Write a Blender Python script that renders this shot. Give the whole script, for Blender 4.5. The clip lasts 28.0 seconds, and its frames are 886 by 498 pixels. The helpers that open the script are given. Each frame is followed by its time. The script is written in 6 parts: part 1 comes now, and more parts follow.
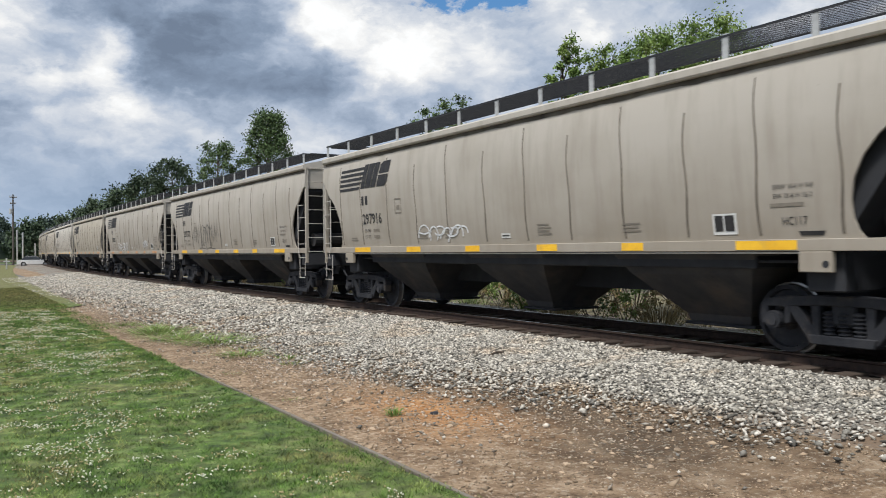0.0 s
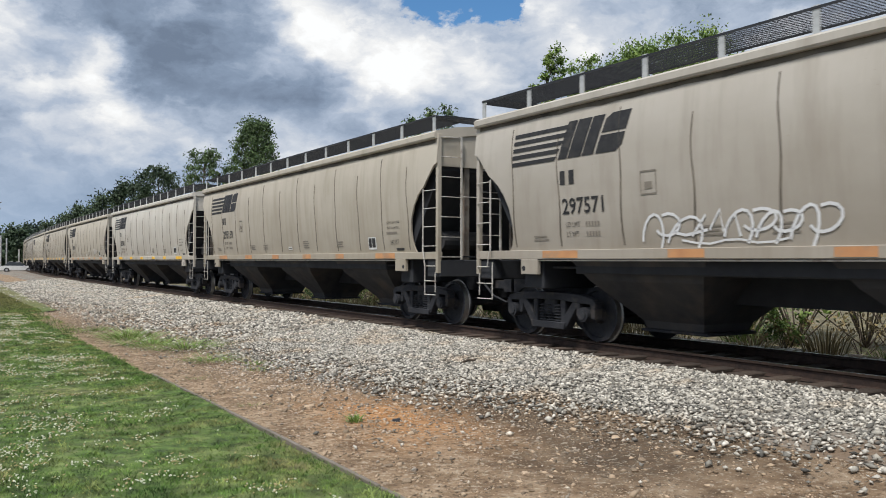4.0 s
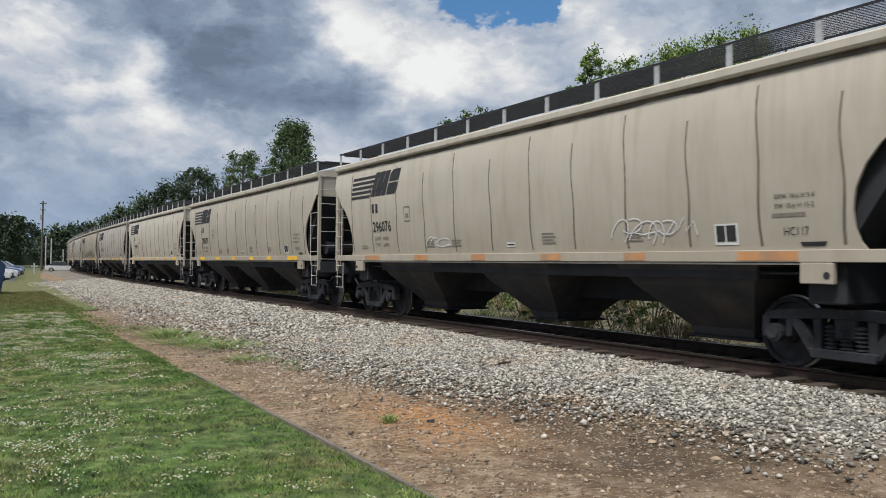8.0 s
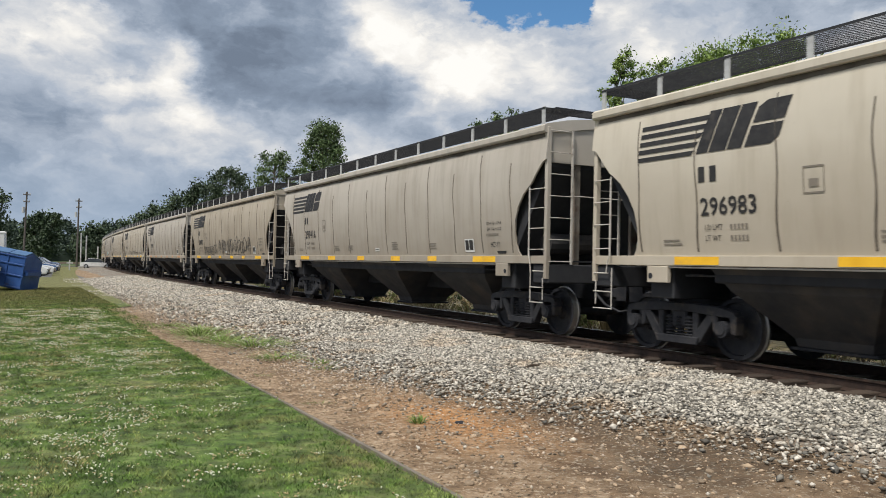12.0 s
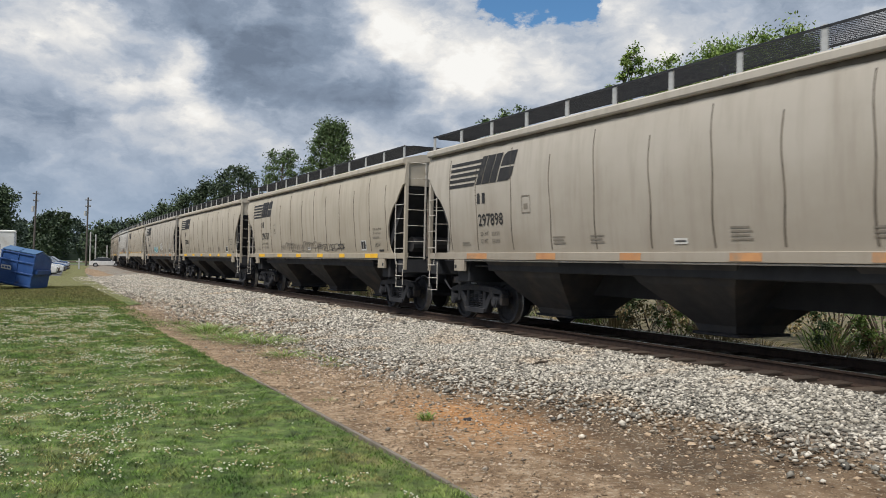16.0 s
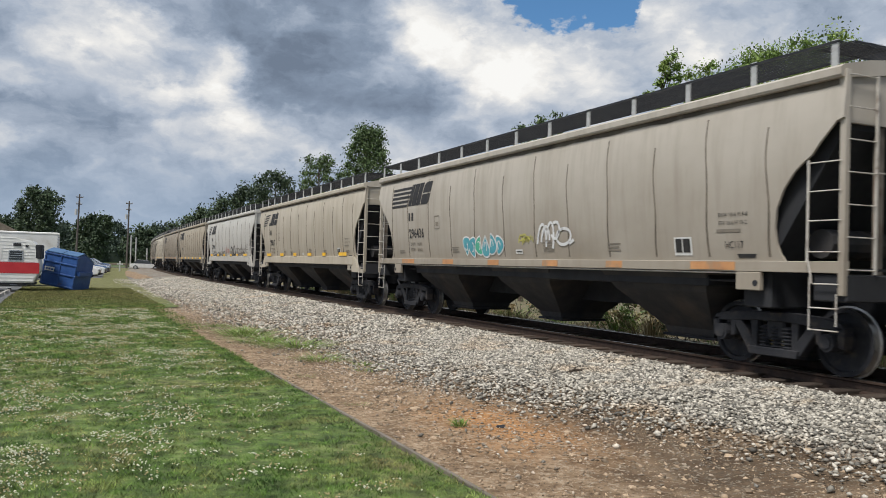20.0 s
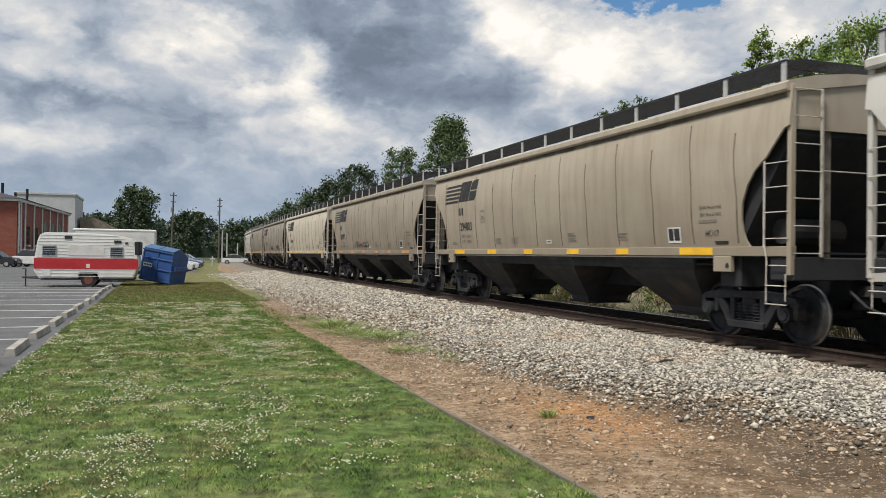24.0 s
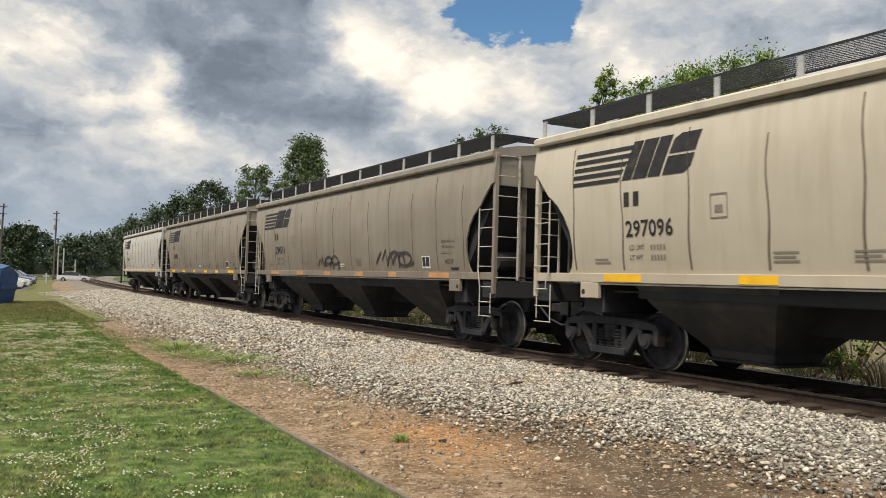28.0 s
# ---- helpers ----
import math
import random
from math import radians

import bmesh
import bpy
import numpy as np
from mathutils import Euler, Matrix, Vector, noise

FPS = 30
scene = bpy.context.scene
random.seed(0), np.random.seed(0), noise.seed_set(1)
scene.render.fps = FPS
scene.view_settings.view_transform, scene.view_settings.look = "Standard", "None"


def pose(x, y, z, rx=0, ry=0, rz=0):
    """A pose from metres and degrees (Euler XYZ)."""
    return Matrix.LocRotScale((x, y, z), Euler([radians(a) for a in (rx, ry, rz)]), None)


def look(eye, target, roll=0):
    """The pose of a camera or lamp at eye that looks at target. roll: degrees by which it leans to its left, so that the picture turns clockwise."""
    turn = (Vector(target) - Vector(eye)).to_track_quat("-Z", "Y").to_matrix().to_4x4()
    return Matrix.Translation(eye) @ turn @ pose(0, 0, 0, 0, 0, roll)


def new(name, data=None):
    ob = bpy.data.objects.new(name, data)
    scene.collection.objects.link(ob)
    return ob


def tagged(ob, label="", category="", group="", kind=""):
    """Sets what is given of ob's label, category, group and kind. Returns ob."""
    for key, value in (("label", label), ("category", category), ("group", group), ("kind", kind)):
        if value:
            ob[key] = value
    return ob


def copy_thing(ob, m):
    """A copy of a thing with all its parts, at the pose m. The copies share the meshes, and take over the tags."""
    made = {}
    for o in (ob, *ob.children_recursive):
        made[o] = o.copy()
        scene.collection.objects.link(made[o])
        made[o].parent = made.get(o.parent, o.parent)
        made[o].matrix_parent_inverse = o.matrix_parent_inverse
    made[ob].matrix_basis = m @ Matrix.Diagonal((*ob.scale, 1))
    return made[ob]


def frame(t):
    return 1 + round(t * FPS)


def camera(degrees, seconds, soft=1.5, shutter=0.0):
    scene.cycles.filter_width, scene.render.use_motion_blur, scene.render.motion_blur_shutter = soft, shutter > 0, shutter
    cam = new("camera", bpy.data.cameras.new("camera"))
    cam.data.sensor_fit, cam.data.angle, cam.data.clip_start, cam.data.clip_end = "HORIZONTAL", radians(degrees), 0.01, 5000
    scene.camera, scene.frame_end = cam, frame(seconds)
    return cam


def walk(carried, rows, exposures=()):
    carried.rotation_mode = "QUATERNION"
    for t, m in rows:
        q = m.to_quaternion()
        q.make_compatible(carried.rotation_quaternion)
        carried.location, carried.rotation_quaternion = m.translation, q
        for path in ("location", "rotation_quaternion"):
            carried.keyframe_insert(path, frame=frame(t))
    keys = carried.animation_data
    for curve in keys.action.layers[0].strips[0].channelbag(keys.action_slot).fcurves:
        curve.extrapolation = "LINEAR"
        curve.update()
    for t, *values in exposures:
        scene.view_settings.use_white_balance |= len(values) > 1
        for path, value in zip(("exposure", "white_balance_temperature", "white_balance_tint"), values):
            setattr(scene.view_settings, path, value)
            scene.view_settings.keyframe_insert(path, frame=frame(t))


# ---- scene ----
# A hopper train rolls past a lawn beside a single track. x: across the track, y: along it, z: up; z = 0 is the dirt beside the track.
cam = camera(57.1, 28.0, soft=0.8, shutter=0.1)
# seconds, eye x, y, z, yaw to the left, pitch up, lean to the left
PATH = [
    (0, -0.342, -0.106, 1.827, -31.56, 0.01, -0.61),
    (0.5, -0.081, 0.031, 1.724, -27.27, 0.47, 0.72),
    (1, -0.017, 0.031, 1.705, -25.28, 0.11, 1.1),
    (1.5, 0.002, 0.009, 1.71, -26.26, -0.32, 0.62),
    (2, 0.023, -0.006, 1.708, -31.49, -0.34, 0.61),
    (2.5, 0.019, -0.034, 1.718, -34.75, 0.02, 0.52),
    (3, 0.011, -0.053, 1.719, -34.15, 0.39, 0.14),
    (3.5, 0.018, -0.033, 1.719, -33.08, 0.69, 0.17),
    (5.5, 0.017, -0.022, 1.706, -30.77, 1.41, 0.33),
    (6, 0.004, -0.014, 1.708, -30.0, 1.95, 0.92),
    (6.5, -0.001, -0.021, 1.707, -29.42, 2.12, 0.94),
    (7, 0.008, -0.017, 1.702, -29.25, 1.71, 0.87),
    (7.5, 0.01, -0.032, 1.7, -29.63, 1.2, 0.77),
    (8, 0.025, -0.02, 1.701, -29.81, 1.03, 0.51),
    (8.5, 0.016, -0.025, 1.696, -29.54, 0.96, 0.64),
    (9, 0.014, -0.028, 1.699, -29.0, 0.88, 0.8),
    (9.5, 0.016, -0.017, 1.69, -28.65, 0.9, 0.96),
    (10, 0.005, -0.03, 1.699, -28.64, 0.75, 1.01),
    (10.5, 0.008, -0.025, 1.696, -28.49, 0.88, 0.94),
    (11, 0.007, -0.025, 1.706, -28.15, 1.0, 1.07),
    (11.5, -0.001, -0.028, 1.706, -27.73, 1.11, 1.29),
    (13.5, 0.007, -0.018, 1.692, -28.17, 0.88, 0.84),
    (14, 0.015, -0.007, 1.688, -28.09, 0.37, 0.88),
    (14.5, 0.014, -0.0, 1.694, -28.01, 0.13, 1.16),
    (15, 0.012, -0.005, 1.687, -27.78, 0.36, 1.28),
    (15.5, 0.01, -0.005, 1.692, -27.51, 0.68, 1.23),
    (16, 0.011, -0.012, 1.691, -27.23, 0.92, 1.06),
    (16.5, 0.016, -0.024, 1.699, -27.16, 1.01, 0.94),
    (17, 0.019, -0.02, 1.695, -26.82, 1.27, 1.07),
    (17.5, 0.014, -0.018, 1.697, -26.1, 1.59, 1.32),
    (18, 0.003, -0.01, 1.697, -25.25, 1.95, 1.83),
    (18.5, 0.0, -0.002, 1.704, -24.89, 2.11, 2.09),
    (19, 0.0, 0.002, 1.693, -24.62, 2.02, 2.2),
    (19.5, 0.01, 0.009, 1.697, -24.77, 1.67, 2.29),
    (20, 0.01, -0.014, 1.697, -24.78, 1.27, 1.63),
    (20.5, 0.011, 0.014, 1.703, -24.12, 1.53, 1.4),
    (21, 0.013, 0.023, 1.687, -23.48, 1.42, 1.14),
    (21.5, -0.007, 0.034, 1.696, -21.67, 0.78, 1.19),
    (22, -0.026, 0.028, 1.696, -20.24, 0.59, 1.23),
    (22.5, -0.022, 0.004, 1.703, -19.8, 0.52, 0.96),
    (24.5, -0.013, 0.013, 1.696, -18.91, 0.49, 0.74),
    (25, -0.008, 0.008, 1.69, -19.18, 0.51, 0.9),
    (25.5, -0.006, 0.031, 1.683, -19.06, 0.9, 0.96),
    (26, -0.004, 0.021, 1.69, -18.68, 1.22, 0.68),
    (26.5, -0.006, 0.027, 1.69, -19.29, 1.35, 0.74),
    (27, 0.019, 0.022, 1.689, -22.14, 1.54, 1.02),
    (27.5, 0.019, 0.026, 1.697, -25.59, 1.88, 1.61),
    (28, -0.015, 0.027, 1.721, -29.09, 2.2, 1.58),
]


def stand(x, y, z, yaw, pitch, lean):
    a, p = radians(yaw), radians(pitch)
    eye = Vector((x, y, z))
    return look(eye, eye + Vector((-math.sin(a) * math.cos(p), math.cos(a) * math.cos(p), math.sin(p))), lean)


walk(cam, [(row[0], stand(*row[1:])) for row in PATH], exposures=[
    (0, 0.23, 6250, 10), (1, -0.08, 6200, 10), (2, -0.03, 6250, 10), (3, 0.22, 6250, 10), (6, 0.12, 6200, 10), (7, -0.09, 6150, 10), (8, 0.02, 6250, 10), (9, 0.05, 6400, 10),
    (10, 0.08, 6500, 10), (11, 0.22, 6550, 10), (14, 0.14, 6600, 10), (15, 0.15, 6500, 10), (16, 0.12, 6500, 10), (17, 0.18, 6450, 10), (18, 0.06, 6450, 10), (19, 0.04, 6450, 10),
    (20, 0.13, 6450, 10), (21, 0.15, 6500, 10), (22, 0.17, 6600, 10), (25, 0.2, 6850, 10), (26, 0.2, 6950, 10), (27, 0.27, 7050, 10), (28, 0.27, 7250, 10)])

SIDE = 8.5            # x of the cars' near side
TRACK = SIDE + 1.6    # x of the track's middle
RAIL = 0.40           # height of the rail head
BEND, RADIUS = 46.0, 1150.0
COUPLED, HALF = 17.54, 8.1
GAUGE = 0.7525


def track(a):
    """Middle of the track at arc length a: x, y, heading to the right of +y."""
    if a <= BEND:
        return TRACK, a, 0.0
    h = (a - BEND) / RADIUS
    return TRACK + RADIUS * (1 - math.cos(h)), BEND + RADIUS * math.sin(h), h


# ---- light ----
SUN_EL, SUN_AZ = radians(58), radians(-118)   # azimuth to the right of +y
world = bpy.data.worlds.new("sky")
scene.world = world
world.use_nodes = True


class Graph:
    def __init__(self, tree):
        self.t = tree
        tree.nodes.clear()

    def node(self, kind, **sets):
        n = self.t.nodes.new(kind)
        for k, v in sets.items():
            if k == "op":
                n.operation = v
            elif k == "dims":
                n.noise_dimensions = v
            elif k == "blend":
                n.blend_type = v
            elif k == "data":
                n.data_type = v
            elif k == "feature":
                n.feature = v
        return n

    def put(self, sock, v):
        if v is None:
            return
        if hasattr(v, "links"):
            self.t.links.new(v, sock)
        else:
            sock.default_value = v

    def math(self, op, a, b=None, c=None, clamp=False):
        n = self.node("ShaderNodeMath", op=op)
        n.use_clamp = clamp
        for s, v in zip(n.inputs, (a, b, c)):
            self.put(s, v)
        return n.outputs[0]

    def vec(self, op, a, b=None, scale=None):
        n = self.node("ShaderNodeVectorMath", op=op)
        self.put(n.inputs[0], a)
        self.put(n.inputs[1], b)
        if scale is not None:
            self.put(n.inputs["Scale"], scale)
        return n.outputs["Value"] if op in ("DOT_PRODUCT", "LENGTH", "DISTANCE") else n.outputs[0]

    def noise(self, co, scale, detail=4, rough=0.55, colour=False, distort=0.0):
        n = self.node("ShaderNodeTexNoise")
        self.put(n.inputs["Vector"], co)
        n.inputs["Scale"].default_value = scale
        n.inputs["Detail"].default_value = detail
        n.inputs["Roughness"].default_value = rough
        n.inputs["Distortion"].default_value = distort
        return n.outputs["Color" if colour else "Fac"]

    def voronoi(self, co, scale, feature="F1", out="Distance"):
        n = self.node("ShaderNodeTexVoronoi", feature=feature)
        self.put(n.inputs["Vector"], co)
        n.inputs["Scale"].default_value = scale
        return n.outputs[out]

    def ramp(self, fac, stops):
        n = self.node("ShaderNodeValToRGB")
        e = n.color_ramp.elements
        while len(e) < len(stops):
            e.new(0.5)
        for q, (p, col) in zip(e, stops):
            q.position = p
            q.color = (*col, 1) if len(col) == 3 else col
        self.put(n.inputs[0], fac)
        return n.outputs[0]

    def mix(self, fac, a, b, blend="MIX"):
        n = self.node("ShaderNodeMix", data="RGBA", blend=blend)
        self.put(n.inputs[0], fac)
        for s, v in ((n.inputs[6], a), (n.inputs[7], b)):
            self.put(s, (*v, 1) if isinstance(v, tuple) and len(v) == 3 else v)
        return n.outputs[2]

    def span(self, v, lo, hi, a=0.0, b=1.0):
        n = self.node("ShaderNodeMapRange")
        for s, q in zip(n.inputs, (v, lo, hi, a, b)):
            self.put(s, q)
        return n.outputs[0]


def towards(az, el):
    a, e = radians(az), radians(el)
    return (math.sin(a) * math.cos(e), math.cos(a) * math.cos(e), math.sin(e))


def build_sky():
    g = Graph(world.node_tree)
    co = g.node("ShaderNodeTexCoord").outputs["Generated"]
    xyz = g.node("ShaderNodeSeparateXYZ")
    g.put(xyz.inputs[0], co)
    az = g.math("MULTIPLY", g.math("ARCTAN2", xyz.outputs[0], xyz.outputs[1]), math.degrees(1))
    el = g.math("MULTIPLY", g.math("ARCSINE", xyz.outputs[2]), math.degrees(1))
    place = g.node("ShaderNodeCombineXYZ")
    g.put(place.inputs[0], az)
    g.put(place.inputs[1], el)
    # cloud edges: broad folds, billows and wisps
    flat = g.vec("MULTIPLY", co, (1.0, 1.0, 1.7))
    fold = g.vec("SUBTRACT", g.noise(flat, 7.0, 4, 0.55, colour=True), (0.5, 0.5, 0.5))
    puff = g.vec("SUBTRACT", g.noise(flat, 24.0, 7, 0.6, colour=True), (0.5, 0.5, 0.5))
    bent = g.vec("ADD", place.outputs[0], g.vec("ADD", g.vec("MULTIPLY", fold, (6.0, 3.0, 0)), g.vec("MULTIPLY", puff, (4.0, 3.0, 0))))
    curl = g.vec("ADD", flat, g.vec("ADD", g.vec("SCALE", fold, scale=0.10), g.vec("SCALE", puff, scale=0.05)))
    broad = g.noise(flat, 3.2, 4, 0.5)
    billow = g.noise(curl, 12.0, 8, 0.55)
    heaps = g.voronoi(g.vec("ADD", flat, g.vec("SCALE", puff, scale=0.045)), 26.0, "SMOOTH_F1")

    def lobes(rows):
        total = None
        for a, e, wide, tall, amp in rows:
            d = g.vec("MULTIPLY", g.vec("SUBTRACT", bent, (a, e, 0)), (1 / wide, 1 / tall, 0))
            v = g.math("MULTIPLY", g.math("EXPONENT", g.math("MULTIPLY", g.vec("DOT_PRODUCT", d, d), -1.0)), amp)
            total = v if total is None else g.math("ADD", total, v)
        return total

    # sunlit heaps and shaded banks of cloud: azimuth, height, width, thickness, weight
    heap = lobes(HEAPS_LEFT + HEAPS_RIGHT)
    light = g.math("ADD", g.math("MULTIPLY", g.math("SUBTRACT", broad, 0.5), 0.35), 0.47)
    light = g.math("ADD", light, g.math("ADD", heap, lobes(BANKS)))
    light = g.math("ADD", light, g.math("MULTIPLY", g.math("SUBTRACT", billow, 0.5), 1.15))
    light = g.math("ADD", light, g.math("MULTIPLY", g.math("SUBTRACT", 0.36, heaps), g.math("MULTIPLY_ADD", heap, 0.55, 0.10)))
    cloud = g.ramp(light, [(0.0, (0.15, 0.19, 0.255)), (0.22, (0.225, 0.28, 0.365)), (0.45, (0.375, 0.43, 0.515)), (0.68, (0.58, 0.60, 0.63)), (0.9, (0.80, 0.785, 0.755)), (1.0, (0.87, 0.86, 0.83))])
    sky = g.node("ShaderNodeTexSky")
    sky.sky_type, sky.sun_disc, sky.sun_elevation, sky.sun_rotation = "NISHITA", False, SUN_EL, SUN_AZ
    blue = g.mix(1.0, sky.outputs[0], (0.055, 0.085, 0.105), "MULTIPLY")
    gaps = g.math("ADD", lobes(GAPS), g.math("MULTIPLY", g.math("SUBTRACT", billow, 0.5), 0.6))
    veil = g.span(gaps, 0.46, 0.60)
    # slate-blue haze under the clouds near the horizon
    low = g.span(xyz.outputs[2], 0.03, 0.14, 0.7, 0.0)
    cloud = g.mix(low, cloud, (0.285, 0.375, 0.50))
    out = g.mix(veil, cloud, blue)
    bg = g.node("ShaderNodeBackground")
    g.put(bg.inputs[0], out)
    bg.inputs[1].default_value = 1.0
    w = g.node("ShaderNodeOutputWorld")
    g.put(w.inputs[0], bg.outputs[0])


HEAPS_LEFT = [
    (-8.6, 13.6, 2.3, 1.8, 0.30), (1.2, 13.9, 3.9, 1.5, 0.42), (3.4, 15.5, 1.8, 1.4, 0.26), (-5.7, 11.2, 3.7, 0.9, 0.23), (9.1, 12.7, 1.6, 2.1, 0.45),
    (5.3, 11.2, 3.2, 1.0, 0.26), (10.5, 10.0, 2.1, 1.1, 0.35), (-6.9, 7.3, 4.6, 0.9, 0.21), (11.9, 8.7, 2.3, 1.1, 0.30), (5.0, 9.0, 1.8, 0.8, 0.19), (10.0, 6.9, 2.3, 0.9, 0.17),
]
HEAPS_RIGHT = [
    (22.7, 15.9, 2.3, 2.3, 0.41), (25.5, 15.3, 2.8, 2.6, 0.41), (28.8, 13.8, 2.7, 2.1, 0.41), (32.0, 14.8, 2.7, 1.3, 0.36), (30.0, 12.3, 4.0, 1.6, 0.25),
    (35.2, 13.8, 2.5, 1.8, 0.27), (40.9, 14.4, 2.1, 1.5, 0.41), (38.3, 16.6, 2.3, 1.4, 0.22), (37.1, 11.4, 3.7, 1.4, 0.14), (55.3, 15.0, 2.7, 1.4, 0.34), (60, 14.8, 3.7, 1.8, 0.22),
]
BANKS = [
    (-4.0, 14.0, 1.6, 0.9, -0.13), (4.9, 17.2, 2.4, 1.2, -0.15), (9.8, 16.2, 3.4, 2.0, -0.25), (15.2, 15.0, 4.6, 2.4, -0.29), (2.5, 12.2, 1.8, 0.7, -0.13), (5.7, 13.3, 1.8, 1.3, -0.17),
    (17.8, 11.4, 5.0, 1.7, -0.29), (13.0, 12.9, 2.3, 1.8, -0.17), (-7.9, 9.9, 3.7, 0.7, -0.12), (-3.6, 9.5, 6.4, 0.6, -0.13), (-0.1, 8.3, 3.7, 1.0, -0.12), (-3.2, 5.7, 5.5, 1.1, -0.12),
    (22.8, 11.0, 3.4, 1.6, -0.18), (-1.5, 3.8, 10.1, 1.4, -0.11), (18.0, 19.0, 5.0, 1.4, -0.20),
]
GAPS = [(33.0, 19.0, 4.4, 2.9, 1.15), (30.2, 17.6, 1.6, 1.2, 0.35), (36.5, 17.6, 2.2, 1.2, 0.4)]
build_sky()

sun = new("sun", bpy.data.lights.new("sun", "SUN"))
sun.data.energy, sun.data.angle, sun.data.color = 3.6, radians(12), (1.0, 0.955, 0.88)
sun.matrix_world = look(Vector(towards(math.degrees(SUN_AZ), math.degrees(SUN_EL))) * 50, (0, 0, 0))


# ---- materials ----
def material(name, colours, scale=3.0, rough=0.8, metal=0.0, bump=0.0, bump_scale=40.0, detail=5, stretch=(1, 1, 1), spread=(0.3, 0.7),
             stain=None, stain_scale=0.6, stain_span=(0.5, 0.7), rand=0.0, island=0.0, spec=0.5, space="Object", worn=None, mottle=None):
    """Two-scale procedural surface: colours blend by noise, a stain colour lies over it in patches, rand varies whole pieces."""
    m = bpy.data.materials.new(name)
    m.use_nodes = True
    g = Graph(m.node_tree)
    co = g.node("ShaderNodeTexCoord").outputs["Object"] if space == "Object" else g.node("ShaderNodeNewGeometry").outputs["Position"]
    sco = g.vec("MULTIPLY", co, stretch)
    n = g.noise(sco, scale, detail, 0.6)
    stops = [(spread[0] + (spread[1] - spread[0]) * k / max(1, len(colours) - 1), c) for k, c in enumerate(colours)]
    col = g.ramp(n, stops)
    if stain:
        col = g.mix(g.span(g.noise(sco, stain_scale, 6, 0.65), *stain_span), col, stain)
    if worn:
        # y from and to, colour, amount: trodden dry towards the far end
        y = g.node("ShaderNodeSeparateXYZ")
        g.put(y.inputs[0], g.vec("ADD", co, g.vec("SCALE", g.noise(co, 0.35, 4, 0.6, colour=True), scale=14.0)))
        col = g.mix(g.span(y.outputs[1], worn[0] + 7, worn[1] + 7, 0.0, worn[3]), col, worn[2])
    if mottle:
        # scale and depth of fine light and dark patches
        col = g.mix(1.0, col, g.ramp(g.noise(co, mottle[0], 5, 0.6), [(0.36, (1 - mottle[1],) * 3), (0.64, (1 + mottle[1],) * 3)]), "MULTIPLY")
    if rand:
        r = g.node("ShaderNodeObjectInfo").outputs["Random"]
        col = g.mix(1.0, col, g.ramp(r, [(0, (1 - rand,) * 3), (1, (1 + rand,) * 3)]), "MULTIPLY")
    if island:
        r = g.node("ShaderNodeNewGeometry").outputs["Random Per Island"]
        col = g.mix(1.0, col, g.ramp(r, [(0, (1 - island, 1 - island, 1 - island)), (0.5, (1.0, 0.98, 0.94)), (1, (1 + island, 1 + island * 0.95, 1 + island * 0.9))]), "MULTIPLY")
    b = g.node("ShaderNodeBsdfPrincipled")
    g.put(b.inputs["Base Color"], col)
    g.put(b.inputs["Roughness"], g.span(g.noise(sco, scale * 2.7, 3), 0.3, 0.7, max(0.02, rough - 0.08), min(1, rough + 0.08)))
    b.inputs["Metallic"].default_value = metal
    b.inputs["Specular IOR Level"].default_value = spec
    if bump:
        bn = g.node("ShaderNodeBump")
        bn.inputs["Strength"].default_value = min(1.0, bump)
        bn.inputs["Distance"].default_value = 0.02
        g.put(bn.inputs["Height"], g.noise(sco, bump_scale, 6, 0.6))
        g.put(b.inputs["Normal"], bn.outputs[0])
    o = g.node("ShaderNodeOutputMaterial")
    g.put(o.inputs[0], b.outputs[0])
    return m


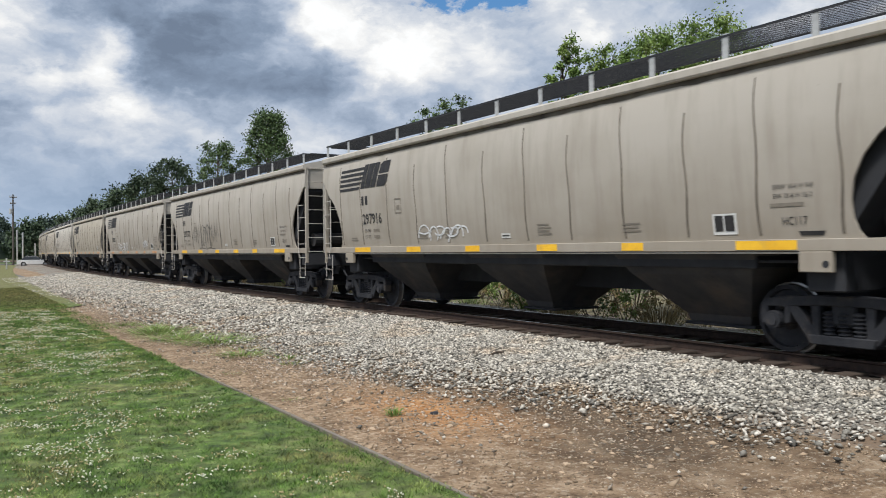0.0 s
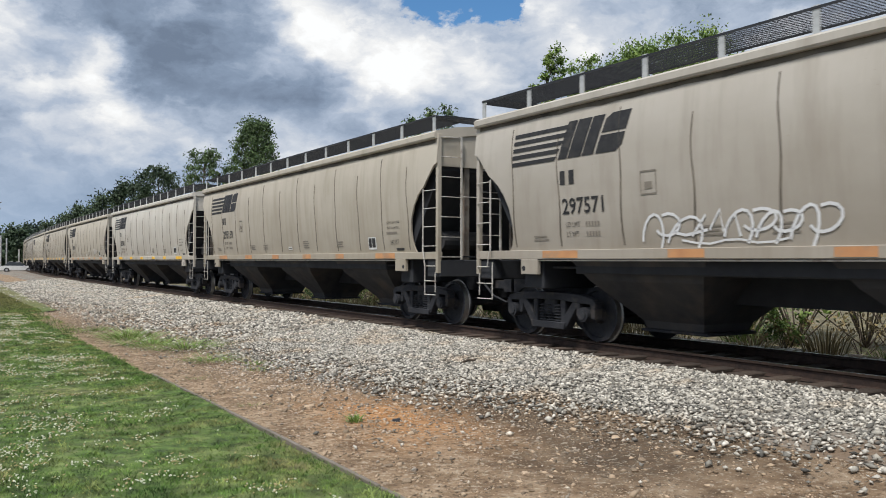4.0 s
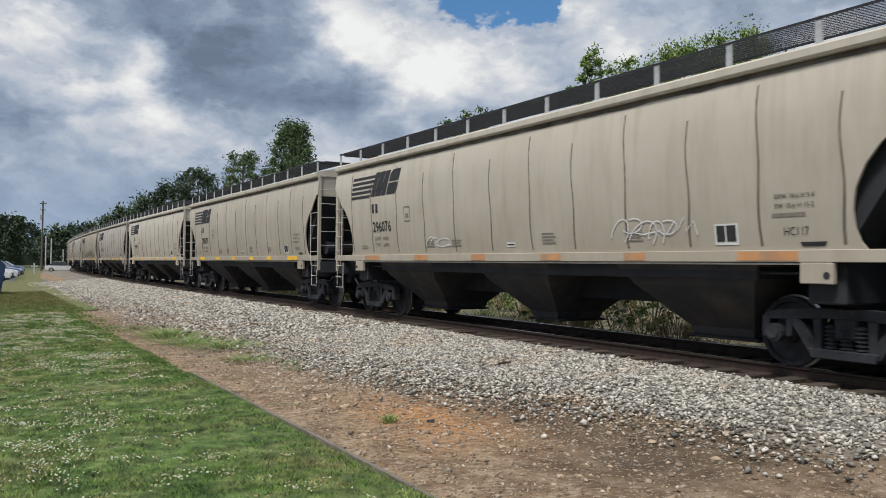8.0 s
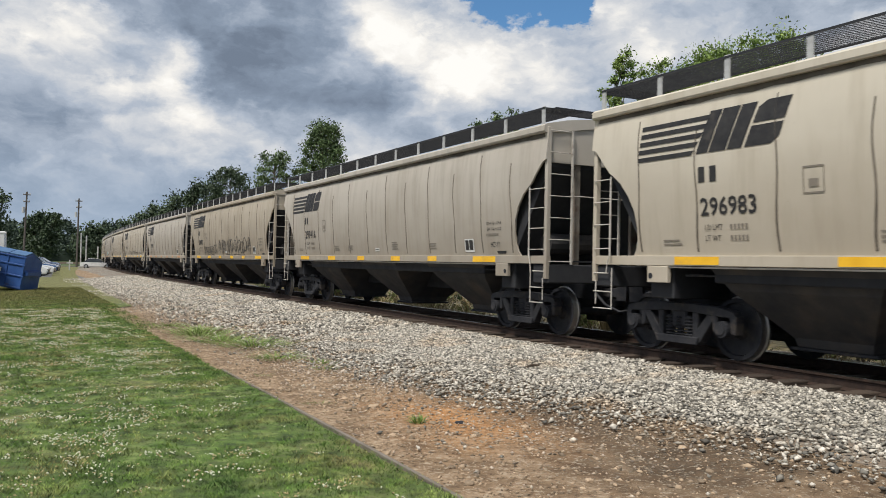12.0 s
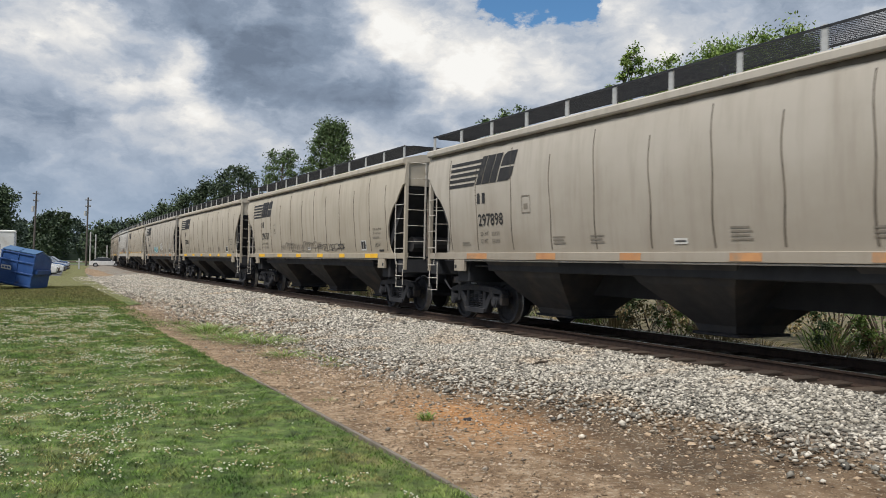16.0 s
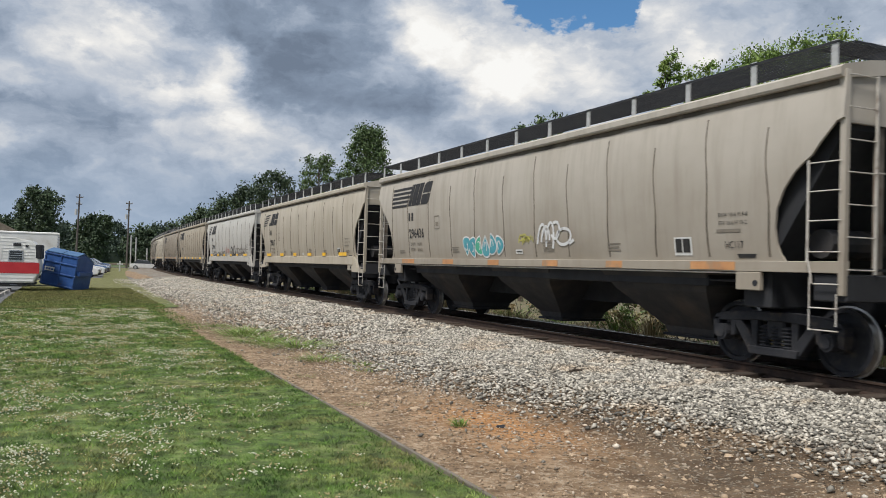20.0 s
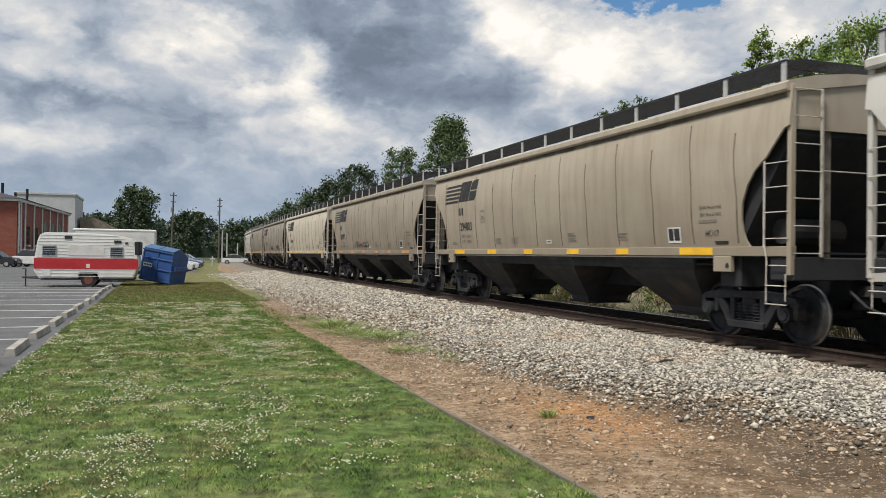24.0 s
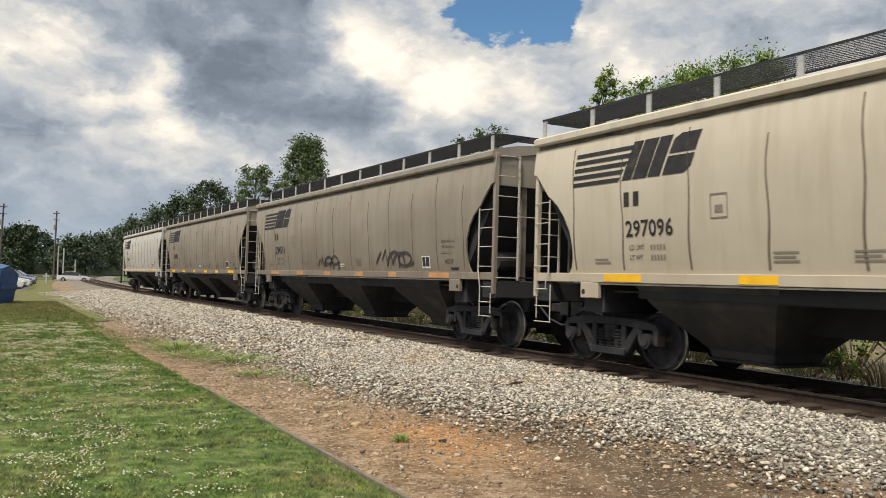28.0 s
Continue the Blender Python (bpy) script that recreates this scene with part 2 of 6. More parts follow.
def car_paint(name, top, low, grime):
    """Weathered enamel: skylight painted into the paler top, dusty below, rain streaks and rust freckles."""
    m = bpy.data.materials.new(name)
    m.use_nodes = True
    g = Graph(m.node_tree)
    co = g.node("ShaderNodeTexCoord").outputs["Object"]
    r = g.node("ShaderNodeObjectInfo").outputs["Random"]
    off = g.node("ShaderNodeCombineXYZ")
    g.put(off.inputs[1], g.math("MULTIPLY", r, 60.0))
    sc = g.vec("ADD", co, off.outputs[0])
    streak = g.noise(g.vec("MULTIPLY", sc, (1, 2.6, 0.35)), 1.3, 6, 0.62)
    cloudy = g.noise(g.vec("MULTIPLY", sc, (1, 0.5, 0.8)), 1.1, 5, 0.55)
    z = g.node("ShaderNodeSeparateXYZ")
    g.put(z.inputs[0], co)
    dust_skylight = g.math("ADD", g.span(z.outputs[2], 1.3, 3.5, 0.95, 0.0), g.math("MULTIPLY", g.math("SUBTRACT", cloudy, 0.5), 1.3), clamp=True)
    # top colour is raised to stand for skylight on the upper side
    col = g.mix(dust_skylight, tuple(min(0.8, v * 1.13) for v in top), low)
    col = g.mix(g.span(streak, 0.48, 0.78, 0.0, 0.42), col, grime)
    freck = g.noise(sc, 26.0, 3, 0.7)
    col = g.mix(g.span(freck, 0.70, 0.78, 0.0, 0.5), col, (0.16, 0.085, 0.05))
    b = g.node("ShaderNodeBsdfPrincipled")
    g.put(b.inputs["Base Color"], col)
    g.put(b.inputs["Roughness"], g.span(streak, 0.3, 0.7, 0.52, 0.78))
    b.inputs["Specular IOR Level"].default_value = 0.35
    bn = g.node("ShaderNodeBump")
    bn.inputs["Strength"].default_value = 0.25
    bn.inputs["Distance"].default_value = 0.03
    g.put(bn.inputs["Height"], g.noise(g.vec("MULTIPLY", sc, (1, 1, 0.6)), 1.6, 3))
    g.put(b.inputs["Normal"], bn.outputs[0])
    o = g.node("ShaderNodeOutputMaterial")
    g.put(o.inputs[0], b.outputs[0])
    return m


TAN = car_paint("paint_tan", (0.423, 0.382, 0.317), (0.340, 0.299, 0.235), (0.248, 0.202, 0.147))
GREY = car_paint("paint_grey", (0.405, 0.373, 0.327), (0.313, 0.276, 0.225), (0.221, 0.184, 0.143))
DUSTY = car_paint("paint_dusty", (0.27, 0.243, 0.205), (0.19, 0.163, 0.13), (0.125, 0.10, 0.078))
PALE = car_paint("paint_pale", (0.478, 0.469, 0.442), (0.423, 0.405, 0.373), (0.313, 0.290, 0.253))
DRAB = car_paint("paint_drab", (0.31, 0.272, 0.222), (0.22, 0.187, 0.145), (0.15, 0.118, 0.088))
SAND = car_paint("paint_sand", (0.49, 0.45, 0.375), (0.42, 0.37, 0.295), (0.30, 0.25, 0.18))
LIGHT = car_paint("paint_light_grey", (0.52, 0.49, 0.435), (0.42, 0.38, 0.32), (0.28, 0.24, 0.19))
BONE = car_paint("paint_bone", (0.47, 0.425, 0.355), (0.385, 0.34, 0.27), (0.27, 0.22, 0.16))
SOILED = car_paint("paint_soiled_tan", (0.37, 0.325, 0.26), (0.27, 0.23, 0.175), (0.20, 0.155, 0.11))
HOPPER = material("hopper_black", [(0.034, 0.036, 0.042), (0.066, 0.062, 0.060)], 1.5, 0.8, bump=0.2, bump_scale=20, stain=(0.105, 0.086, 0.070), stain_scale=0.9, stain_span=(0.5, 0.75), spec=0.25)
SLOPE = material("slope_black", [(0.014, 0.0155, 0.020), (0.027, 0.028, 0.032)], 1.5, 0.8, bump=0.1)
STEEL = material("truck_steel", [(0.021, 0.023, 0.029), (0.042, 0.042, 0.046)], 6, 0.75, 0.1, bump=0.3, bump_scale=60, stain=(0.10, 0.078, 0.06), stain_scale=3, stain_span=(0.55, 0.8), spec=0.3)
TREAD = material("wheel_tread", [(0.30, 0.29, 0.28), (0.5, 0.49, 0.47)], 8, 0.35, 0.9)
LADDER = material("ladder_paint", [(0.44, 0.41, 0.37), (0.60, 0.57, 0.52)], 8, 0.55, 0.1, stain=(0.17, 0.10, 0.07), stain_scale=5, stain_span=(0.55, 0.75))
BRACE = material("grimy_brace", [(0.05, 0.043, 0.037), (0.20, 0.175, 0.145), (0.34, 0.31, 0.265)], 1.4, 0.8, stretch=(1, 1, 0.8), stain=(0.13, 0.075, 0.05), stain_scale=3, stain_span=(0.5, 0.72))
GRATE = material("grating_steel", [(0.016, 0.018, 0.022), (0.035, 0.037, 0.042)], 5, 0.65, 0.2)
POSTS = material("galvanised", [(0.42, 0.43, 0.43), (0.58, 0.58, 0.57)], 6, 0.55, 0.3, stain=(0.3, 0.25, 0.2), stain_scale=4)
YELLOW = material("yellow_reflector", [(0.75, 0.40, 0.015), (0.88, 0.52, 0.03)], 3, 0.5, stain=(0.5, 0.3, 0.08), stain_scale=2.5, stain_span=(0.55, 0.8))
FADED = material("faded_reflector", [(0.42, 0.20, 0.09), (0.55, 0.28, 0.12)], 3, 0.6, stain=(0.3, 0.22, 0.15), stain_scale=2.5)
INK = material("black_stencil", [(0.012, 0.012, 0.014), (0.035, 0.033, 0.032)], 7, 0.6, stain=(0.11, 0.095, 0.075), stain_scale=3, stain_span=(0.6, 0.85))
GREY_INK = material("worn_stencil", [(0.045, 0.042, 0.038), (0.10, 0.09, 0.078)], 7, 0.65)
FAINT = material("faint_stencil", [(0.17, 0.15, 0.125), (0.24, 0.21, 0.17)], 9, 0.7)
# grime along the welds; also colours the painted eave shadow
SEAM = material("seam_grime_eave_shade", [(0.055, 0.045, 0.036), (0.20, 0.17, 0.13)], 1.6, 0.8)
WHITE = material("white_paint", [(0.62, 0.62, 0.60), (0.74, 0.74, 0.72)], 3, 0.5, stain=(0.5, 0.48, 0.44), stain_scale=1.5)
SPRAY_W = material("white_spray", [(0.62, 0.62, 0.62), (0.75, 0.75, 0.75)], 6, 0.6)
SPRAY_K = material("black_spray", [(0.02, 0.02, 0.022), (0.07, 0.065, 0.06)], 6, 0.6)
SPRAY_B = material("blue_spray", [(0.06, 0.28, 0.36), (0.12, 0.42, 0.48)], 5, 0.6)
SPRAY_G = material("green_spray", [(0.05, 0.34, 0.22), (0.09, 0.45, 0.31)], 5, 0.6)
SPRAY_Y = material("yellow_spray", [(0.42, 0.40, 0.08), (0.52, 0.48, 0.14)], 5, 0.6)
SPRAY_R = material("red_spray", [(0.42, 0.10, 0.08), (0.5, 0.2, 0.16)], 5, 0.6)

RUST = material("rail_rust", [(0.035, 0.024, 0.019), (0.075, 0.046, 0.034)], 9, 0.75, 0.3, bump=0.3)
SHINE = material("rail_head", [(0.42, 0.40, 0.38), (0.55, 0.54, 0.52)], 6, 0.3, 1.0, stretch=(8, 0.3, 1))
TIE = material("creosote_tie", [(0.03, 0.022, 0.017), (0.085, 0.06, 0.043)], 5, 0.9, bump=0.6, bump_scale=18, stretch=(0.4, 4, 4), rand=0.35)
EDGING = material("edging_wood", [(0.12, 0.10, 0.08), (0.24, 0.21, 0.175)], 5, 0.95, bump=0.5, stretch=(1, 0.3, 1))
STONE = material("ballast_stone", [(0.235, 0.222, 0.195), (0.46, 0.437, 0.39)], 14, 0.85, island=0.75, bump=0.3, bump_scale=50, stain=(0.38, 0.29, 0.20), stain_scale=0.9, stain_span=(0.52, 0.78))
BED = material("ballast_bed", [(0.085, 0.078, 0.068), (0.21, 0.195, 0.17), (0.37, 0.35, 0.31)], 22, 0.95, bump=1.0, bump_scale=28, detail=8, stain=(0.17, 0.11, 0.065), stain_scale=0.35, stain_span=(0.45, 0.7))

DARK_STONE = material("dark_brown_stone", [(0.02, 0.015, 0.012), (0.05, 0.037, 0.028), (0.10, 0.078, 0.06)], 9, 0.95, bump=1.0, bump_scale=26, detail=8, stain=(0.075, 0.045, 0.03), stain_scale=1.2)
WEED = material("weed_green", [(0.10, 0.17, 0.04), (0.17, 0.26, 0.065), (0.26, 0.33, 0.12)], 2.0, 0.7, island=0.4, spec=0.25)


def dirt_material():
    """Packed brown earth: a scuffed spot of orange clay, dark leaf mould near the stones, fine gravel grain."""
    m = bpy.data.materials.new("brown_dirt")
    m.use_nodes = True
    g = Graph(m.node_tree)
    co = g.node("ShaderNodeTexCoord").outputs["Object"]
    fine = g.noise(co, 16.0, 9, 0.7)
    col = g.ramp(g.noise(co, 2.4, 9, 0.65), [(0.34, (0.135, 0.09, 0.056)), (0.5, (0.265, 0.182, 0.113)), (0.66, (0.40, 0.298, 0.20))])
    ragged = g.vec("ADD", co, g.vec("SCALE", g.vec("SUBTRACT", g.noise(co, 2.2, 8, 0.65, colour=True), (0.5, 0.5, 0.5)), scale=1.5))

    def spot(x, y, sx, sy, amp):
        d = g.vec("MULTIPLY", g.vec("SUBTRACT", ragged, (x, y, 0)), (1 / sx, 1 / sy, 0))
        return g.math("MULTIPLY", g.math("EXPONENT", g.math("MULTIPLY", g.vec("DOT_PRODUCT", d, d), -1.0)), amp)

    mould = None
    for row in ((5.5, 7.2, 0.75, 2.0, 1.3), (6.0, 5.2, 1.0, 1.3, 1.2), (5.2, 5.4, 0.9, 1.2, 1.2), (5.4, 10.0, 0.6, 1.8, 1.15), (3.8, 22.5, 0.9, 2.6, 0.9)):
        mould = spot(*row) if mould is None else g.math("MAXIMUM", mould, spot(*row))
    col = g.mix(g.math("MULTIPLY", mould, g.span(fine, 0.3, 0.6), clamp=True), col, (0.055, 0.04, 0.028))
    clay = g.math("MAXIMUM", spot(4.4, 7.95, 0.6, 1.25, 1.0), spot(4.0, 6.9, 0.5, 0.6, 0.45))
    col = g.mix(clay, col, g.ramp(g.noise(co, 6.0, 7, 0.65), [(0.3, (0.30, 0.14, 0.05)), (0.7, (0.54, 0.285, 0.12))]))
    col = g.mix(g.span(fine, 0.54, 0.62, 0.0, 0.7), col, (0.46, 0.39, 0.30))
    col = g.mix(g.span(fine, 0.46, 0.38, 0.0, 0.65), col, (0.06, 0.04, 0.028))
    b = g.node("ShaderNodeBsdfPrincipled")
    g.put(b.inputs["Base Color"], col)
    b.inputs["Roughness"].default_value = 0.95
    b.inputs["Specular IOR Level"].default_value = 0.2
    bn = g.node("ShaderNodeBump")
    bn.inputs["Strength"].default_value = 1.0
    bn.inputs["Distance"].default_value = 0.03
    g.put(bn.inputs["Height"], fine)
    g.put(b.inputs["Normal"], bn.outputs[0])
    o = g.node("ShaderNodeOutputMaterial")
    g.put(o.inputs[0], b.outputs[0])
    return m


DIRT = dirt_material()
GRIT = material("pinkish_grit", [(0.25, 0.20, 0.155), (0.47, 0.40, 0.33)], 9, 0.85, island=0.5)
PEBBLE = material("pebble", [(0.20, 0.145, 0.095), (0.40, 0.31, 0.22)], 9, 0.85, island=0.55)
LAWN = material("lawn_soil", [(0.048, 0.085, 0.018), (0.09, 0.143, 0.030), (0.145, 0.185, 0.058)], 2.6, 0.95, bump=1.0, bump_scale=55, detail=9, spread=(0.38, 0.62), stain=(0.20, 0.175, 0.075), stain_scale=0.5, stain_span=(0.52, 0.72), worn=(26, 36, (0.155, 0.14, 0.055), 0.75), mottle=(7.0, 0.46))
BLADE = material("grass_blade", [(0.036, 0.086, 0.014), (0.094, 0.172, 0.030), (0.195, 0.25, 0.075)], 2.4, 0.6, spread=(0.37, 0.63), island=0.7, worn=(26, 36, (0.155, 0.14, 0.055), 0.75), spec=0.25, detail=7, stain=(0.30, 0.235, 0.115), stain_scale=1.1, stain_span=(0.50, 0.72), mottle=(7.0, 0.46))
FIELD = material("far_grass", [(0.05, 0.085, 0.022), (0.10, 0.13, 0.045)], 0.15, 0.95, detail=8)
DRY_HEAD = material("clover_dry", [(0.32, 0.25, 0.12), (0.46, 0.38, 0.21)], 12, 0.9)
CLOVER = material("clover_white", [(0.52, 0.53, 0.40), (0.70, 0.69, 0.58)], 12, 0.8)
ASPHALT = material("asphalt", [(0.085, 0.088, 0.093), (0.135, 0.138, 0.142)], 2.2, 0.85, bump=0.5, bump_scale=90, detail=8, stain=(0.06, 0.06, 0.062), stain_scale=0.3)
CONCRETE = material("concrete", [(0.30, 0.285, 0.255), (0.44, 0.42, 0.38)], 4, 0.9, bump=0.4, bump_scale=40, stain=(0.22, 0.205, 0.17), stain_scale=1.5)
BARK = material("bark", [(0.06, 0.045, 0.033), (0.14, 0.11, 0.085)], 5, 0.95, bump=0.8, bump_scale=14, stretch=(3, 3, 0.5))
LEAF = material("leaf_mid", [(0.058, 0.092, 0.040), (0.09, 0.14, 0.056), (0.13, 0.18, 0.075)], 0.8, 0.55, island=0.45, spec=0.3)
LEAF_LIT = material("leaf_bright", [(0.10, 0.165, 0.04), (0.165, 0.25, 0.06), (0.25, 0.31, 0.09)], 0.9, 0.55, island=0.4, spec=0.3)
LEAF_DARK = material("leaf_dark", [(0.038, 0.058, 0.037), (0.058, 0.087, 0.048), (0.082, 0.116, 0.06)], 0.25, 0.6, island=0.4, spec=0.3)
# bluish tint puts the distance haze into the leaf colour
WOODS = material("far_woods", [(0.040, 0.056, 0.052), (0.056, 0.078, 0.062), (0.074, 0.098, 0.070)], 0.12, 0.8, island=0.18, spec=0.1)
BRUSH = material("weedy_ground", [(0.06, 0.065, 0.03), (0.13, 0.11, 0.06), (0.22, 0.18, 0.10)], 3.0, 0.95, bump=1.0, bump_scale=20, detail=8, spread=(0.36, 0.64))
STRAW = material("dry_weeds", [(0.20, 0.15, 0.07), (0.34, 0.27, 0.14), (0.16, 0.18, 0.06)], 1.2, 0.9, island=0.4)


# ---- mesh helpers ----
def box(bm, x0, x1, y0, y1, z0, z1, bevel=0.0):
    m = Matrix.Translation(((x0 + x1) / 2, (y0 + y1) / 2, (z0 + z1) / 2)) @ Matrix.Diagonal((abs(x1 - x0), abs(y1 - y0), abs(z1 - z0), 1))
    made = bmesh.ops.create_cube(bm, size=1, matrix=m)["verts"]
    if bevel:
        edges = list({e for v in made for e in v.link_edges})
        bmesh.ops.bevel(bm, geom=edges, offset=bevel, segments=1, affect="EDGES", clamp_overlap=True)
    return bm


def boxed(x0, x1, y0, y1, z0, z1, bevel=0.0):
    return box(bmesh.new(), x0, x1, y0, y1, z0, z1, bevel)


def rod(bm, a, b, r, sides=6, r2=None):
    a, b = Vector(a), Vector(b)
    d = b - a
    q = d.to_track_quat("Z", "Y").to_matrix().to_4x4()
    bmesh.ops.create_cone(bm, cap_ends=True, segments=sides, radius1=r, radius2=r if r2 is None else r2, depth=d.length, matrix=Matrix.Translation((a + b) / 2) @ q)
    return bm


def pipe(bm, pts, r, sides=6):
    """One unbroken round bar through points."""
    pts = [Vector(p) for p in pts]
    rings = []
    for k, p in enumerate(pts):
        d = pts[min(k + 1, len(pts) - 1)] - pts[max(k - 1, 0)]
        q = d.to_track_quat("Z", "Y")
        rings.append([bm.verts.new(p + q @ Vector((r * math.cos(2 * math.pi * j / sides), r * math.sin(2 * math.pi * j / sides), 0))) for j in range(sides)])
    for a, b in zip(rings, rings[1:]):
        for j in range(sides):
            bm.faces.new((a[j], a[(j + 1) % sides], b[(j + 1) % sides], b[j]))
    bm.faces.new(rings[0][::-1])
    bm.faces.new(rings[-1])
    return bm


def prism(bm, outline, axis, lo, hi):
    """Extrudes a polygon: outline pairs in the plane across axis ('x': y,z; 'y': x,z; 'z': x,y)."""
    def at(p, d):
        return {"x": (d, p[0], p[1]), "y": (p[0], d, p[1]), "z": (p[0], p[1], d)}[axis]
    a = [bm.verts.new(at(p, lo)) for p in outline]
    b = [bm.verts.new(at(p, hi)) for p in outline]
    bm.faces.new(a)
    bm.faces.new(b[::-1])
    for k in range(len(a)):
        bm.faces.new((a[k], b[k], b[(k + 1) % len(a)], a[(k + 1) % len(a)]))
    bmesh.ops.recalc_face_normals(bm, faces=bm.faces[:])
    return bm


def finish(bm, name, mat, smooth=0.0):
    me = bpy.data.meshes.new(name)
    bm.to_mesh(me)
    bm.free()
    me.materials.append(mat)
    if smooth:
        me.shade_smooth()
        me.set_sharp_from_angle(angle=radians(smooth))
    return me


def part(name, bm, mat, parent, label="", at=None, smooth=0.0):
    ob = new(name, bm if isinstance(bm, bpy.types.Mesh) else finish(bm, name, mat, smooth))
    ob.parent = parent
    if at is not None:
        ob.matrix_basis = at
    if label:
        tagged(ob, label)
    return ob


def thing(name, label, category, at=None, group="", kind=""):
    ob = new(name)
    ob.empty_display_size = 0.3
    if at is not None:
        ob.matrix_basis = at
    return tagged(ob, label, category, group, kind)


def solid(name, bm, mat, label="", category="", group="", kind="", at=None, smooth=0.0):
    ob = new(name, finish(bm, name, mat, smooth))
    if at is not None:
        ob.matrix_basis = at
    return tagged(ob, label, category, group, kind)


def raw(name, verts, faces, mat, smooth=False):
    """A mesh from numpy arrays: n x 3 places and m x k corners."""
    me = bpy.data.meshes.new(name)
    verts, faces = np.asarray(verts, np.float32), np.asarray(faces, np.int32)
    k = faces.shape[1]
    me.vertices.add(len(verts))
    me.vertices.foreach_set("co", verts.ravel())
    me.loops.add(faces.size)
    me.loops.foreach_set("vertex_index", faces.ravel())
    me.polygons.add(len(faces))
    me.polygons.foreach_set("loop_start", np.arange(0, faces.size, k, dtype=np.int32))
    me.update(calc_edges=True)
    me.materials.append(mat)
    if smooth:
        me.shade_smooth()
    return me


rng = np.random.default_rng(7)


def wave(x, y, s, seed=0):
    return noise.noise(Vector((x * s, y * s, seed * 7.3)))


# ---- ground ----
def grid(name, xs, ys, height, mat, label):
    verts = np.array([(x, y, height(x, y)) for y in ys for x in xs])
    n = len(xs)
    faces = [(j * n + i, j * n + i + 1, (j + 1) * n + i + 1, (j + 1) * n + i) for j in range(len(ys) - 1) for i in range(n - 1)]
    return tagged(new(name, raw(name, verts, faces, mat, True)), label, "ground", kind="structure")


def spaced(lo, hi, first, grow=1.04):
    out, step = [lo], first
    while out[-1] < hi:
        out.append(out[-1] + step)
        step *= grow
    return out


EDGE = 2.88     # edging between lawn and dirt


def rim(y):
    """x of the lawn's border along the dirt."""
    ease = min(1.0, max(0.0, (y - 28.6) / 2.2))
    far = 0.016 * max(0, y - 31) + track(max(y, 0))[0] - TRACK
    return EDGE - 0.012 * max(0, min(y, 31) - 9) + 1.15 * ease * ease * (3 - 2 * ease) + far + (0.03 if y < 13 else 0.10) * wave(0, y, 0.8)


def lawn_left(y):
    """x of the lawn's border along the parking lot."""
    return -2.0 if y < 63 else 2.7 + 0.045 * (y - 72) if y > 72 else -2.0 + 4.7 * (y - 63) / 9


def shoulder(x, y):
    """Height of dirt and ballast."""
    cx, _, _ = track(y)
    d = abs(x - cx)
    foot, top = (4.9 if x < cx else 4.4), 1.75
    z = 0.0 if d > foot else 0.235 if d < top else 0.235 * min(1, (foot - d) / (foot - top)) ** 1.15
    return z + 0.012 * wave(x, y, 2.2, 1) + 0.02 * wave(x, y, 0.5, 2) * (1 if d > 2 else 0.3) - (0.02 if d > foot else 0)


